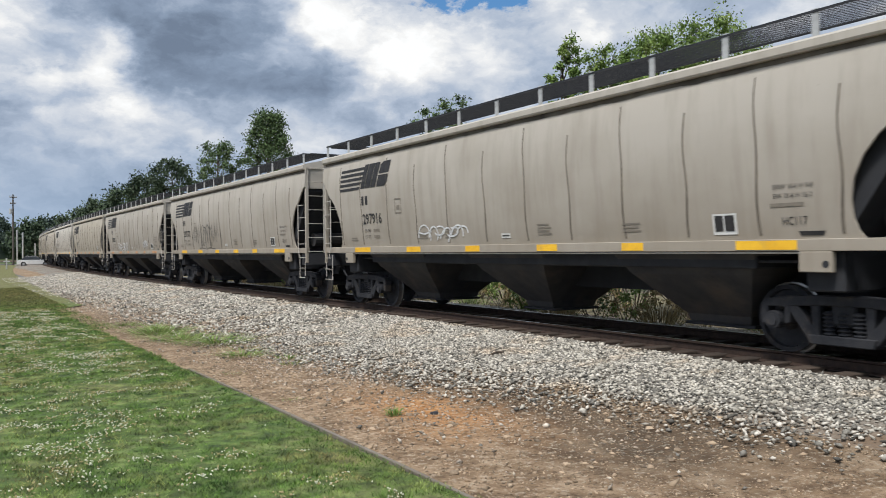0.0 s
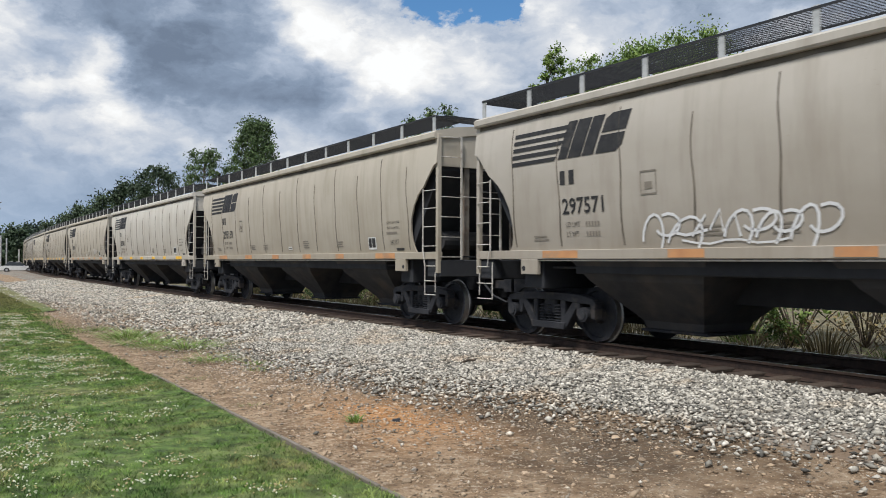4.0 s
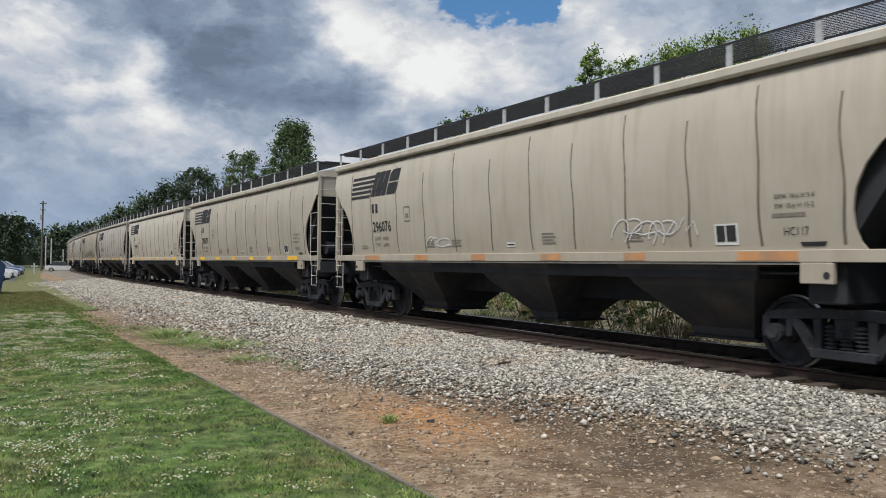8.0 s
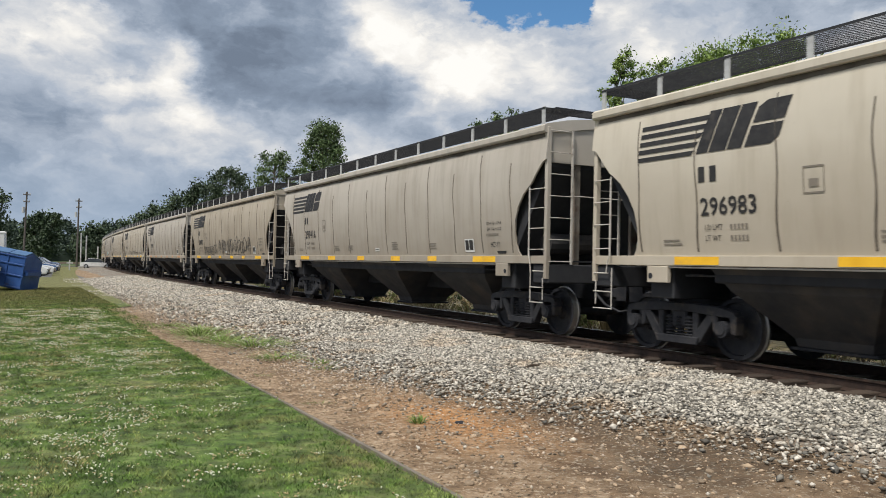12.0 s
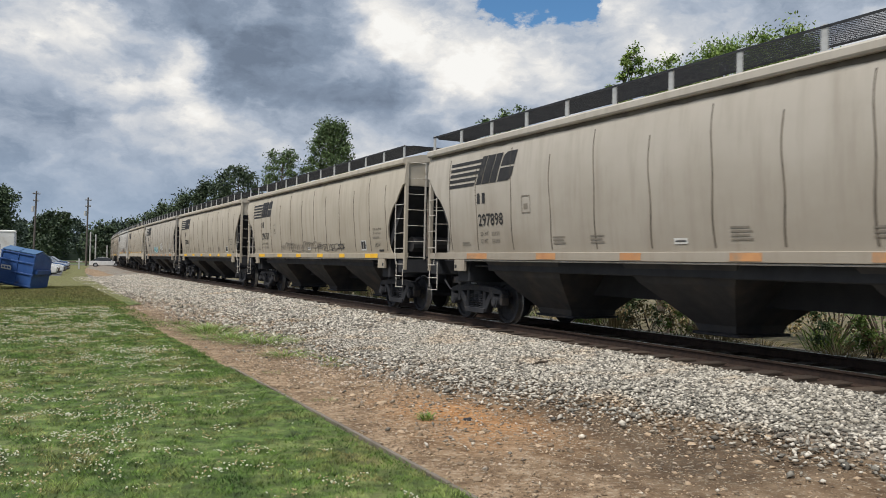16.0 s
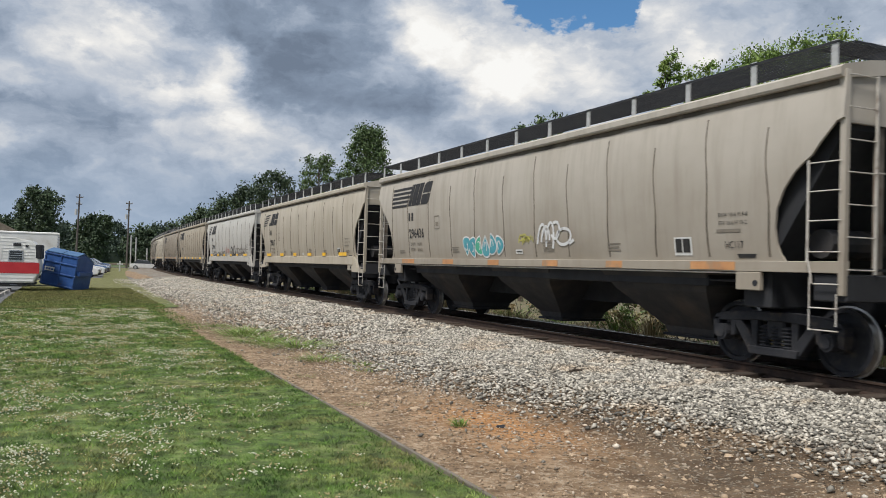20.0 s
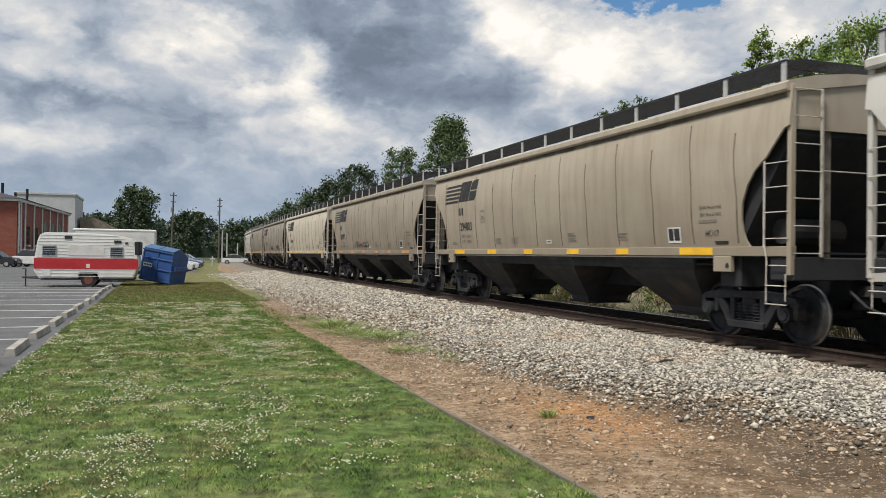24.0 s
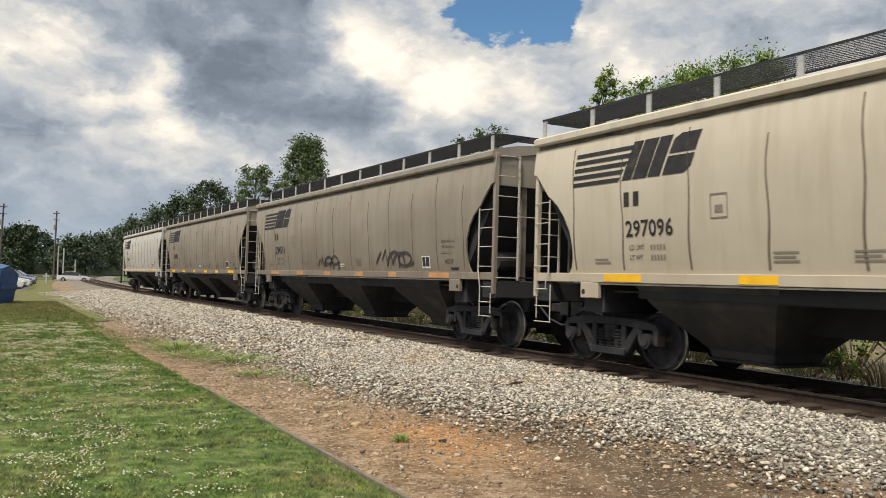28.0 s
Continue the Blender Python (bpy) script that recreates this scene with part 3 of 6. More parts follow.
def build_ground():
    far = bmesh.new()
    vs = [far.verts.new((x, y, -0.12)) for x, y in ((-1800, -600), (1800, -600), (1800, 3000), (-1800, 3000))]
    far.faces.new(vs)
    solid("ground", far, FIELD, "open green grassland running to the horizon", "ground", kind="structure")
    grid("dirt", [2.0 + 0.14 * k for k in range(40)], spaced(-6, 130, 0.15, 1.012), shoulder, DIRT, "reddish bare dirt strip between lawn and ballast")
    # the ballast lies over the dirt
    ys = [-390, -200, -80, -25] + spaced(-6, 260, 0.18, 1.012)
    offs = [-4.9 + 0.14 * k for k in range(68)]
    verts = []
    for y in ys:
        cx, cy, h = track(y)
        for o in offs:
            x = cx + o * math.cos(h)
            thin = min(1.0, max(0.0, (3.95 + o) / 0.9)) if o < 0 else 1.0
            thin *= 0.0 if abs(o) < 1.42 else 1.0
            verts.append((x, cy - o * math.sin(h), shoulder(x, y) + 0.03 * thin - (0.06 if abs(o) < 1.42 else 0.012) * (1 - thin)))
    n = len(offs)
    faces = [(j * n + i, j * n + i + 1, (j + 1) * n + i + 1, (j + 1) * n + i) for j in range(len(ys) - 1) for i in range(n - 1)]
    tagged(new("ballast_bed", raw("ballast_bed", verts, faces, BED, True)), "grey crushed-stone ballast bed under the track", "ballast", kind="structure")
    # darker brown stone round the ties
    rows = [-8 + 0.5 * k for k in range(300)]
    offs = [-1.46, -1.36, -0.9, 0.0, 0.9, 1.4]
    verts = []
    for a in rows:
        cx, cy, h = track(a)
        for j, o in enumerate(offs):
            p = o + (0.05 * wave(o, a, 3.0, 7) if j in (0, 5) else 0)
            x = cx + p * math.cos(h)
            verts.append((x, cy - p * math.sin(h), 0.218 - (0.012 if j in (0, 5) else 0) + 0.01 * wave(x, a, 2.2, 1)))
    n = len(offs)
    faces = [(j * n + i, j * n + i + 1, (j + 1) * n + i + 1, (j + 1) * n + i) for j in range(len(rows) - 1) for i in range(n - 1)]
    tagged(new("fouled_ballast", raw("fouled_ballast", verts, faces, DARK_STONE, True)), "dark brown stone around the ties", "ballast", kind="structure")
    # lawn
    ys = spaced(-6, 148, 0.2, 1.01)
    verts, n = [], 26
    for y in ys:
        for k in range(n):
            x = lawn_left(y) + (rim(y) - lawn_left(y)) * k / (n - 1)
            verts.append((x, y, 0.035 + 0.025 * wave(x, y, 0.35, 3) - (0.02 if k in (0, n - 1) else 0)))
    faces = [(j * n + i, j * n + i + 1, (j + 1) * n + i + 1, (j + 1) * n + i) for j in range(len(ys) - 1) for i in range(n - 1)]
    tagged(new("lawn", raw("lawn", verts, faces, LAWN, True)), "mown green lawn with worn patches", "lawn", kind="structure")
    # parking lot
    lot = bmesh.new()
    box(lot, -70, -2.0, -20, 150, -0.2, 0.0)
    solid("parking_lot", lot, ASPHALT, "grey worn asphalt parking lot", "pavement", kind="structure")
    yard = bmesh.new()
    box(yard, 11.5, 60, -20, 110, -0.3, -0.03)
    solid("trackside_ground", yard, BRUSH, "weedy bare ground beyond the track", "ground", kind="structure")


build_ground()


# ---- track ----
def build_track():
    root = thing("railway_track", "single railway track with rusty steel rails on dark timber ties", "railway track", kind="structure")
    profile = [(-0.075, -0.17), (0.075, -0.17), (0.07, -0.155), (0.012, -0.135), (0.01, -0.045), (0.037, -0.03), (0.037, -0.004), (0.03, 0.0),
               (-0.03, 0.0), (-0.037, -0.004), (-0.037, -0.03), (-0.01, -0.045), (-0.012, -0.135), (-0.07, -0.155)]
    stations = [-380, -200, -80, -30] + [-15 + 3.0 * k for k in range(22)] + [51 + 6.0 * k for k in range(58)]
    for side in (-1, 1):
        bm = bmesh.new()
        rings = []
        for a in stations:
            cx, cy, h = track(a)
            rings.append([bm.verts.new((cx + (side * GAUGE + u) * math.cos(h), cy - (side * GAUGE + u) * math.sin(h), RAIL + v)) for u, v in profile])
        for r, s in zip(rings, rings[1:]):
            for k in range(len(profile)):
                bm.faces.new((r[k], r[(k + 1) % len(profile)], s[(k + 1) % len(profile)], s[k]))
        bmesh.ops.recalc_face_normals(bm, faces=bm.faces[:])
        part("rail", bm, RUST, root)
        bm = bmesh.new()
        prev = None
        for a in stations:
            cx, cy, h = track(a)
            pair = [bm.verts.new((cx + (side * GAUGE + u) * math.cos(h), cy - (side * GAUGE + u) * math.sin(h), RAIL + 0.002)) for u in (-0.026, 0.026)]
            if prev:
                bm.faces.new((prev[0], prev[1], pair[1], pair[0]))
            prev = pair
        part("running_surface", bm, SHINE, root, "polished steel top of the rail")
    ties = [finish(boxed(-1.37 - 0.07 * k, 1.33, -0.11, 0.11, -0.17, 0.0, 0.012), "tie", TIE) for k in range(3)]
    r = random.Random(4)
    for k in range(290):
        cx, cy, h = track(-8 + 0.53 * k)
        part("tie", ties[k % 3], None, root, at=pose(cx + r.uniform(-0.06, 0.05), cy + r.uniform(-0.03, 0.03), RAIL - 0.135 + r.uniform(-0.012, 0.008), 0, r.uniform(-0.6, 0.6), -math.degrees(h) + r.uniform(-1.2, 1.2)))


build_track()


# ---- hopper cars: y towards the car's rear, z from the rail head ----
BULGE = [(1.36, 1.45), (1.5, 1.475), (1.7, 1.505), (1.9, 1.53), (2.15, 1.558), (2.4, 1.58), (2.65, 1.594), (2.9, 1.60), (3.1, 1.598), (3.3, 1.588), (3.5, 1.568), (3.65, 1.548), (3.82, 1.51)]
CUT = [(1.5, 0.94), (1.6, 1.02), (1.75, 1.07), (1.95, 1.08), (2.2, 1.03), (2.45, 0.9), (2.66, 0.72), (2.78, 0.56), (2.84, 0.46), (3.0, 0.32), (3.23, 0.10), (3.26, 0.0), (3.82, 0.0)]


def girth(z):
    return float(np.interp(z, [p[0] for p in BULGE], [p[1] for p in BULGE]))


def cut(z):
    return float(np.interp(z, [p[0] for p in CUT], [p[1] for p in CUT]))


def side_sheet(side):
    bm = bmesh.new()
    zs = sorted({1.5, 1.6, 1.75, 1.95, 2.2, 2.45, 2.66, 2.78, 2.84, 3.0, 3.23, 3.26, 3.4, 3.55, 3.7, 3.82, 2.3, 2.55, 1.85, 2.07})
    cols = 27
    shells = []
    for inner in (0.0, 0.035):
        shell = []
        for z in zs:
            e = HALF - cut(z)
            shell.append([bm.verts.new((side * (girth(z) - inner), -e + 2 * e * k / (cols - 1), z)) for k in range(cols)])
        shells.append(shell)
    for shell in shells:
        for r, s in zip(shell, shell[1:]):
            for k in range(cols - 1):
                bm.faces.new((r[k], r[k + 1], s[k + 1], s[k]))
    a, b = shells
    for k in (0, cols - 1):
        for j in range(len(zs) - 1):
            bm.faces.new((a[j][k], a[j + 1][k], b[j + 1][k], b[j][k]))
    bmesh.ops.recalc_face_normals(bm, faces=bm.faces[:])
    return bm


def roof_sheet():
    bm = bmesh.new()
    ring = [(-1.60, 3.76), (-1.62, 3.79), (-1.62, 3.88), (-1.56, 3.92), (-1.1, 4.02), (-0.5, 4.09), (0, 4.11), (0.5, 4.09), (1.1, 4.02), (1.56, 3.92), (1.62, 3.88), (1.62, 3.79), (1.60, 3.76), (1.5, 3.76), (0, 3.98), (-1.5, 3.76)]
    return prism(bm, ring, "y", -HALF + 0.02, HALF - 0.02)


def end_sheet(e):
    bm = bmesh.new()
    ring = [(-1.50, 3.22), (1.50, 3.22), (1.56, 3.90), (1.1, 4.0), (0, 4.09), (-1.1, 4.0), (-1.56, 3.90)]
    return prism(bm, ring, "y", e * (HALF - 0.05), e * (HALF - 0.10))


def slope_sheet(e):
    bm = bmesh.new()
    return prism(bm, [(e * (HALF - 0.10), 3.24), (e * (HALF - 0.10), 3.14), (e * (HALF - 1.30), 1.37), (e * (HALF - 2.2), 1.37), (e * (HALF - 2.2), 3.0), (e * (HALF - 0.6), 3.24)], "x", -1.44, 1.44)


def bay(y0, y1, b0, b1):
    """A discharge hopper: wide mouth under the side sill, narrow outlet above the rails."""
    bm = bmesh.new()
    levels = [(1.37, y0, y1, 1.44), (1.02, y0 + (b0 - y0) * 0.30, y1 + (b1 - y1) * 0.30, 1.22), (0.40, b0, b1, 0.56), (0.28, b0 + 0.04, b1 - 0.04, 0.52)]
    rings = [[bm.verts.new(p) for p in ((-w, a, z), (w, a, z), (w, b, z), (-w, b, z))] for z, a, b, w in levels]
    for r, s in zip(rings, rings[1:]):
        for k in range(4):
            bm.faces.new((r[k], r[(k + 1) % 4], s[(k + 1) % 4], s[k]))
    bm.faces.new(rings[0])
    bm.faces.new(rings[-1])
    bmesh.ops.recalc_face_normals(bm, faces=bm.faces[:])
    return bm


def grating(x0, x1, y0, y1, z):
    """Open steel walkway: thin deep bars across, tied by a band along each edge."""
    bm = bmesh.new()
    along = y1 - y0 > x1 - x0
    (a0, a1), (b0, b1) = ((y0, y1), (x0, x1)) if along else ((x0, x1), (y0, y1))

    def bar(p0, p1, q0, q1, lo, hi):
        return box(bm, q0, q1, p0, p1, lo, hi) if along else box(bm, p0, p1, q0, q1, lo, hi)

    for b in (b0, b1):
        bar(a0, a1, b - 0.007, b + 0.007, z - 0.026, z + 0.004)
    n = int((a1 - a0) / 0.062)
    for k in range(n + 1):
        a = a0 + (a1 - a0) * k / n
        bar(a - 0.006, a + 0.006, b0, b1, z - 0.016, z)
    return bm


def wheelset():
    bm = bmesh.new()
    rod(bm, (-1.05, 0, 0), (1.05, 0, 0), 0.075, 10)
    for s in (-1, 1):
        shape = [(0.68, 0.485), (0.71, 0.485), (0.715, 0.457), (0.815, 0.450), (0.82, 0.39), (0.775, 0.375), (0.765, 0.16), (0.83, 0.13), (0.83, 0.08)]
        rings = []
        for x, r in shape:
            rings.append([bm.verts.new((s * x, r * math.cos(2 * math.pi * k / 28), r * math.sin(2 * math.pi * k / 28))) for k in range(28)])
        inner = [bm.verts.new((s * 0.68, 0.1 * math.cos(2 * math.pi * k / 28), 0.1 * math.sin(2 * math.pi * k / 28))) for k in range(28)]
        rings = [inner] + rings
        for j, (r, t) in enumerate(zip(rings, rings[1:])):
            for k in range(28):
                f = bm.faces.new((r[k], r[(k + 1) % 28], t[(k + 1) % 28], t[k]))
                f.material_index = 1 if j in (2, 3) else 0
    bmesh.ops.recalc_face_normals(bm, faces=bm.faces[:])
    me = finish(bm, "wheelset", STEEL)
    me.materials.append(TREAD)
    return me


def side_frame(x):
    """Cast truck side: top chord, sloping struts, spring seat and jaws over the bearings."""
    bm = bmesh.new()
    lo, hi = x - 0.09, x + 0.09
    top = [(-1.16, 0.62), (-1.10, 0.72), (-0.80, 0.77), (-0.3, 0.80), (0.3, 0.80), (0.80, 0.77), (1.10, 0.72), (1.16, 0.62), (0.80, 0.63), (0.3, 0.67), (-0.3, 0.67), (-0.80, 0.63)]
    prism(bm, top, "x", lo, hi)
    for s in (-1, 1):
        prism(bm, [(s * 0.78, 0.66), (s * 0.62, 0.67), (s * 0.30, 0.30), (s * 0.36, 0.20), (s * 0.46, 0.22)], "x", lo + 0.01, hi - 0.01)
        prism(bm, [(s * 0.30, 0.68), (s * 0.42, 0.68), (s * 0.40, 0.28), (s * 0.31, 0.28)], "x", lo + 0.015, hi - 0.015)
        prism(bm, [(s * 1.16, 0.66), (s * 1.03, 0.68), (s * 1.06, 0.40), (s * 1.14, 0.38)], "x", lo, hi)
        prism(bm, [(s * 0.80, 0.66), (s * 0.70, 0.64), (s * 0.72, 0.42), (s * 0.79, 0.40)], "x", lo, hi)
    prism(bm, [(-0.46, 0.30), (0.46, 0.30), (0.42, 0.18), (-0.42, 0.18)], "x", lo - 0.02, hi + 0.02)
    bmesh.ops.bevel(bm, geom=bm.edges[:], offset=0.012, segments=1, affect="EDGES", clamp_overlap=True)
    return bm


def springs(x):
    bm = bmesh.new()
    rings = []
    for k in range(25):
        r, z = (0.088 if k % 4 in (1, 2) else 0.055), 0.30 + 0.0125 * k
        rings.append([bm.verts.new((x + r * math.cos(2 * math.pi * j / 10), r * math.sin(2 * math.pi * j / 10), z)) for j in range(10)])
    for a, b in zip(rings, rings[1:]):
        for j in range(10):
            bm.faces.new((a[j], a[(j + 1) % 10], b[(j + 1) % 10], b[j]))
    bmesh.ops.recalc_face_normals(bm, faces=bm.faces[:])
    return bm


def coupler(e):
    bm = bmesh.new()
    box(bm, -0.09, 0.09, e * 7.7, e * 8.45, 0.76, 0.92)
    prism(bm, [(-0.16, e * 8.42), (0.14, e * 8.40), (0.17, e * 8.62), (0.02, e * 8.75), (-0.05, e * 8.62), (-0.20, e * 8.72)], "z", 0.70, 0.98)
    return bm


def on_side(verts, lift=0.007):
    """Lays points (along the car from its rear, height) on the near side."""
    return [(-(girth(v) + lift), u, v) for u, v in verts]


def wrapped(bm, lift):
    """Bends flat marks round the bulging side."""
    zs = [v.co.z for v in bm.verts]
    for z in np.arange(math.ceil(min(zs) / 0.09) * 0.09, max(zs), 0.09):
        bmesh.ops.bisect_plane(bm, geom=bm.verts[:] + bm.edges[:] + bm.faces[:], plane_co=(0, 0, z), plane_no=(0, 0, 1))
    for v in bm.verts:
        v.co.x = -(girth(v.co.z) + lift)
    for f in bm.faces:
        f.normal_update()
        if f.normal.x > 0:
            f.normal_flip()
    return bm


def decal(name, polys, mat, parent, label="", lift=0.007):
    bm = bmesh.new()
    for poly in polys:
        bm.faces.new([bm.verts.new((0, u, v)) for u, v in poly])
    bmesh.ops.remove_doubles(bm, verts=bm.verts[:], dist=0.0005)
    return part(name, wrapped(bm, lift), mat, parent, label)


def bars(name, quads, mat, parent, lift=0.007):
    """Lines of unreadable print, one plain bar each."""
    for q in quads:
        decal(name, [q], mat, parent, lift=lift)


def quad(u0, u1, v0, v1):
    return [(u0, v0), (u1, v0), (u1, v1), (u0, v1)]


def lettering(text, size, u, v, parent, mat, name="lettering", label="", squeeze=0.8, lift=0.008, bold=0.0):
    """Words in the built-in font; u is their left end on the near side (they run towards the car's front)."""
    curve = bpy.data.curves.new("words", "FONT")
    curve.body, curve.size, curve.resolution_u, curve.offset = text, size, 2, bold
    ob = new("words", curve)
    me = bpy.data.meshes.new_from_object(ob.evaluated_get(bpy.context.evaluated_depsgraph_get()))
    bpy.data.objects.remove(ob)
    bm = bmesh.new()
    bm.from_mesh(me)
    bpy.data.meshes.remove(me)
    for p in bm.verts:
        p.co = (0, u - p.co.x * squeeze, v + p.co.y)
    return part(name, wrapped(bm, lift), mat, parent, label)


def ladder_rungs(rows, a, b, r=0.0085):
    bm = bmesh.new()
    for z in rows:
        rod(bm, (a[0], a[1], z), (b[0], b[1], z), r, 6)
    return bm


PAINTED = ("body_side", "roof", "end_sheet", "side_sill", "jack_pad", "corner_post")


def hopper_car():
    car = thing("hopper_car", "tan covered hopper car with weathered curved sides and black hoppers", "railcar", group="hopper train")
    for s in (-1, 1):
        part("body_side", side_sheet(s), TAN, car, smooth=50)
        sill = bmesh.new()
        box(sill, s * 1.44, s * 1.535, -HALF, HALF, 1.355, 1.505, 0.008)
        part("side_sill", sill, TAN, car)
    part("roof", roof_sheet(), TAN, car)
    for e in (-1, 1):
        part("end_sheet", end_sheet(e), TAN, car)
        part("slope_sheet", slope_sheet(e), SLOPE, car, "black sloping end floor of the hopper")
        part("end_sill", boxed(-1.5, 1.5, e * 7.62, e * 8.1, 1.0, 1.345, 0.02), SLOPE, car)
        part("end_platform", grating(-1.45, 1.45, min(e * 7.3, e * 8.05), max(e * 7.3, e * 8.05), 1.42), GRATE, car)
        part("coupler", coupler(e), STEEL, car)
        hose = bmesh.new()
        pipe(hose, [(-0.35, e * 8.0, 0.85), (-0.33, e * 8.3, 0.62), (-0.2, e * 8.55, 0.5), (0.0, e * 8.7, 0.55)], 0.025)
        part("air_hose", hose, SLOPE, car)
        for s in (-1, 1):
            part("corner_post", boxed(s * 1.46, s * 1.55, e * 8.015, e * 8.1, 1.08, 3.86, 0.008), TAN, car)
            part("end_brace", boxed(s * 0.74, s * 0.86, e * 7.95, e * 8.01, 1.345, 3.24), BRACE, car)
            part("jack_pad", boxed(s * 1.46, s * 1.54, min(e * 6.34, e * 6.78), max(e * 6.34, e * 6.78), 1.10, 1.352, 0.01), TAN, car)
        hole = bmesh.new()
        rod(hole, (-1.545, e * 6.7, 1.20), (-1.535, e * 6.7, 1.20), 0.045, 10)
        part("jack_eye", hole, SLOPE, car)
        part("bolster_web", boxed(-1.40, 1.40, e * 6.35, e * 6.85, 0.86, 1.36, 0.02), SLOPE, car)
        # ladders on the near corner
        rails = bmesh.new()
        rod(rails, (-1.545, e * 7.60, 0.63), (-1.545, e * 7.60, 1.30), 0.010)
        rod(rails, (-1.545, e * 8.0, 0.70), (-1.545, e * 8.0, 1.10), 0.010)
        box(rails, -1.60, -1.585, e * 7.585, e * 7.615, 1.5, 2.78)
        pipe(rails, [(-1.592, e * 7.6, 1.55), (-1.60, e * 7.66, 1.34), (-1.60, e * 7.68, 1.22)], 0.010)
        part("ladder_rail", rails, LADDER, car)
        for z in (1.62, 2.01, 2.38, 2.74):
            part("rung", ladder_rungs([z], (-1.592, e * 7.6), (-1.565, e * 8.06)), LADDER, car)
        for z, y in ((1.22, 7.68), (0.92, 7.6), (0.645, 7.6)):
            part("step", ladder_rungs([z], (-1.56, e * y), (-1.56, e * 8.04), 0.0095), LADDER, car)
        rail = boxed(-1.01, -0.975, e * 8.09, e * 8.12, 1.35, 3.82)
        part("ladder_rail", rail, LADDER, car)
        for z in (1.40, 1.80, 2.20, 2.60, 3.0, 3.40, 3.80):
            part("rung", ladder_rungs([z], (-1.49, e * 8.11), (-0.99, e * 8.11)), LADDER, car)
        bar = bmesh.new()
        rod(bar, (-0.99, e * 8.1, 2.62), (1.45, e * 8.1, 2.60), 0.009)
        part("grab_bar", bar, LADDER, car)
        part("roof_walk", grating(-1.35, 1.35, min(e * 7.55, e * 8.05), max(e * 7.55, e * 8.05), 4.24), GRATE, car)
    for y0, y1, b0, b1 in ((2.95, 5.65, 3.72, 4.9), (-1.25, 1.25, -0.42, 0.42), (-5.65, -2.95, -4.9, -3.72)):
        part("hopper_bay", bay(y0, y1, b0, b1), HOPPER, car)
        part("outlet_gate", boxed(-0.56, 0.56, b0 - 0.06, b1 + 0.06, 0.23, 0.275, 0.01), STEEL, car)
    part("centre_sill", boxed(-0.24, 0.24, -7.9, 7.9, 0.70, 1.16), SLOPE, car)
    # closes the gaps between hoppers; its near-black colour stands for their shade
    part("underframe", boxed(-1.36, 1.36, -5.6, 5.6, 1.12, 1.42, 0.02), SLOPE, car, "floor between the hoppers with shade painted in as black")
    brake = bmesh.new()
    rod(brake, (0.5, 7.2, 0.98), (1.0, 7.2, 0.98), 0.14, 12)
    part("brake_cylinder", brake, HOPPER, car)
    tank = bmesh.new()
    rod(tank, (-1.0, -7.3, 1.75), (0.1, -7.3, 1.75), 0.2, 12)
    part("air_tank", tank, HOPPER, car)
    line = bmesh.new()
    pipe(line, [(-1.30, -6.2, 1.22), (-1.30, 6.2, 1.22)], 0.02)
    part("brake_pipe", line, STEEL, car)
    for s in (-1, 1):
        conduit = bmesh.new()
        pipe(conduit, [(s * 1.50, -6.4, 1.335), (s * 1.50, 6.4, 1.335)], 0.014)
        part("conduit", conduit, LADDER, car)
    # running boards along the roof's edges
    for s in (-1, 1):
        x0, x1 = (-1.53, -0.68) if s < 0 else (0.68, 1.53)
        part("running_board", grating(x0, x1, -7.95, 7.95, 4.24), GRATE, car)
        post = finish(boxed(-0.012, 0.012, -0.045, 0.045, 0.0, 0.36), "board_post", POSTS)
        for k in range(13):
            part("board_post", post, None, car, at=pose(s * 1.515, -7.9 + 15.8 * k / 12, 3.90))
    for k in range(5):
        hatch = bmesh.new()
        box(hatch, -0.35, 0.35, -6.2 + 3.0 * k - 1.2, -6.2 + 3.0 * k + 1.2, 4.08, 4.17, 0.03)
        part("roof_hatch", hatch, TAN, car)
    # side seams: a raised weld with grime along it
    seam = []
    for v in range(2):
        bm = bmesh.new()
        prev = None
        for j in range(11):
            z = 1.56 + (2.02 - 0.28 * v) * j / 10
            y = 0.02 * math.sin(j * 0.9 + v)
            x = -(girth(z) + 0.004)
            wd = 0.026 * (1 - 0.5 * j / 10)
            ring = [bm.verts.new((x + 0.006, y - wd, z)), bm.verts.new((x - 0.006, y, z)), bm.verts.new((x + 0.006, y + wd, z))]
            if prev:
                bm.faces.new((prev[0], prev[1], ring[1], ring[0]))
                bm.faces.new((prev[1], prev[2], ring[2], ring[1]))
            prev = ring
        bmesh.ops.recalc_face_normals(bm, faces=bm.faces[:])
        seam.append(finish(bm, "seam", SEAM))
    for k, y in enumerate((-6.92, -5.77, -4.6, -3.35, -2.1, -0.9, 0.38, 1.75, 3.05, 4.38, 5.76, 6.95)):
        part("seam", seam[(k * 5 + 1) % 2], None, car, at=pose(0, y, 0))
    # shadow below the roof overhang, painted as a dark ragged strip
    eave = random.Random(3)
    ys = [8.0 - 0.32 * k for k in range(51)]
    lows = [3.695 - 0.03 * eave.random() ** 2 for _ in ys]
    decal("eave_grime", [[(a, la), (b, lb), (b, 3.757), (a, 3.757)] for a, b, la, lb in zip(ys, ys[1:], lows, lows[1:])], SEAM, car, "painted dark shadow strip under the roof edge", lift=0.004)
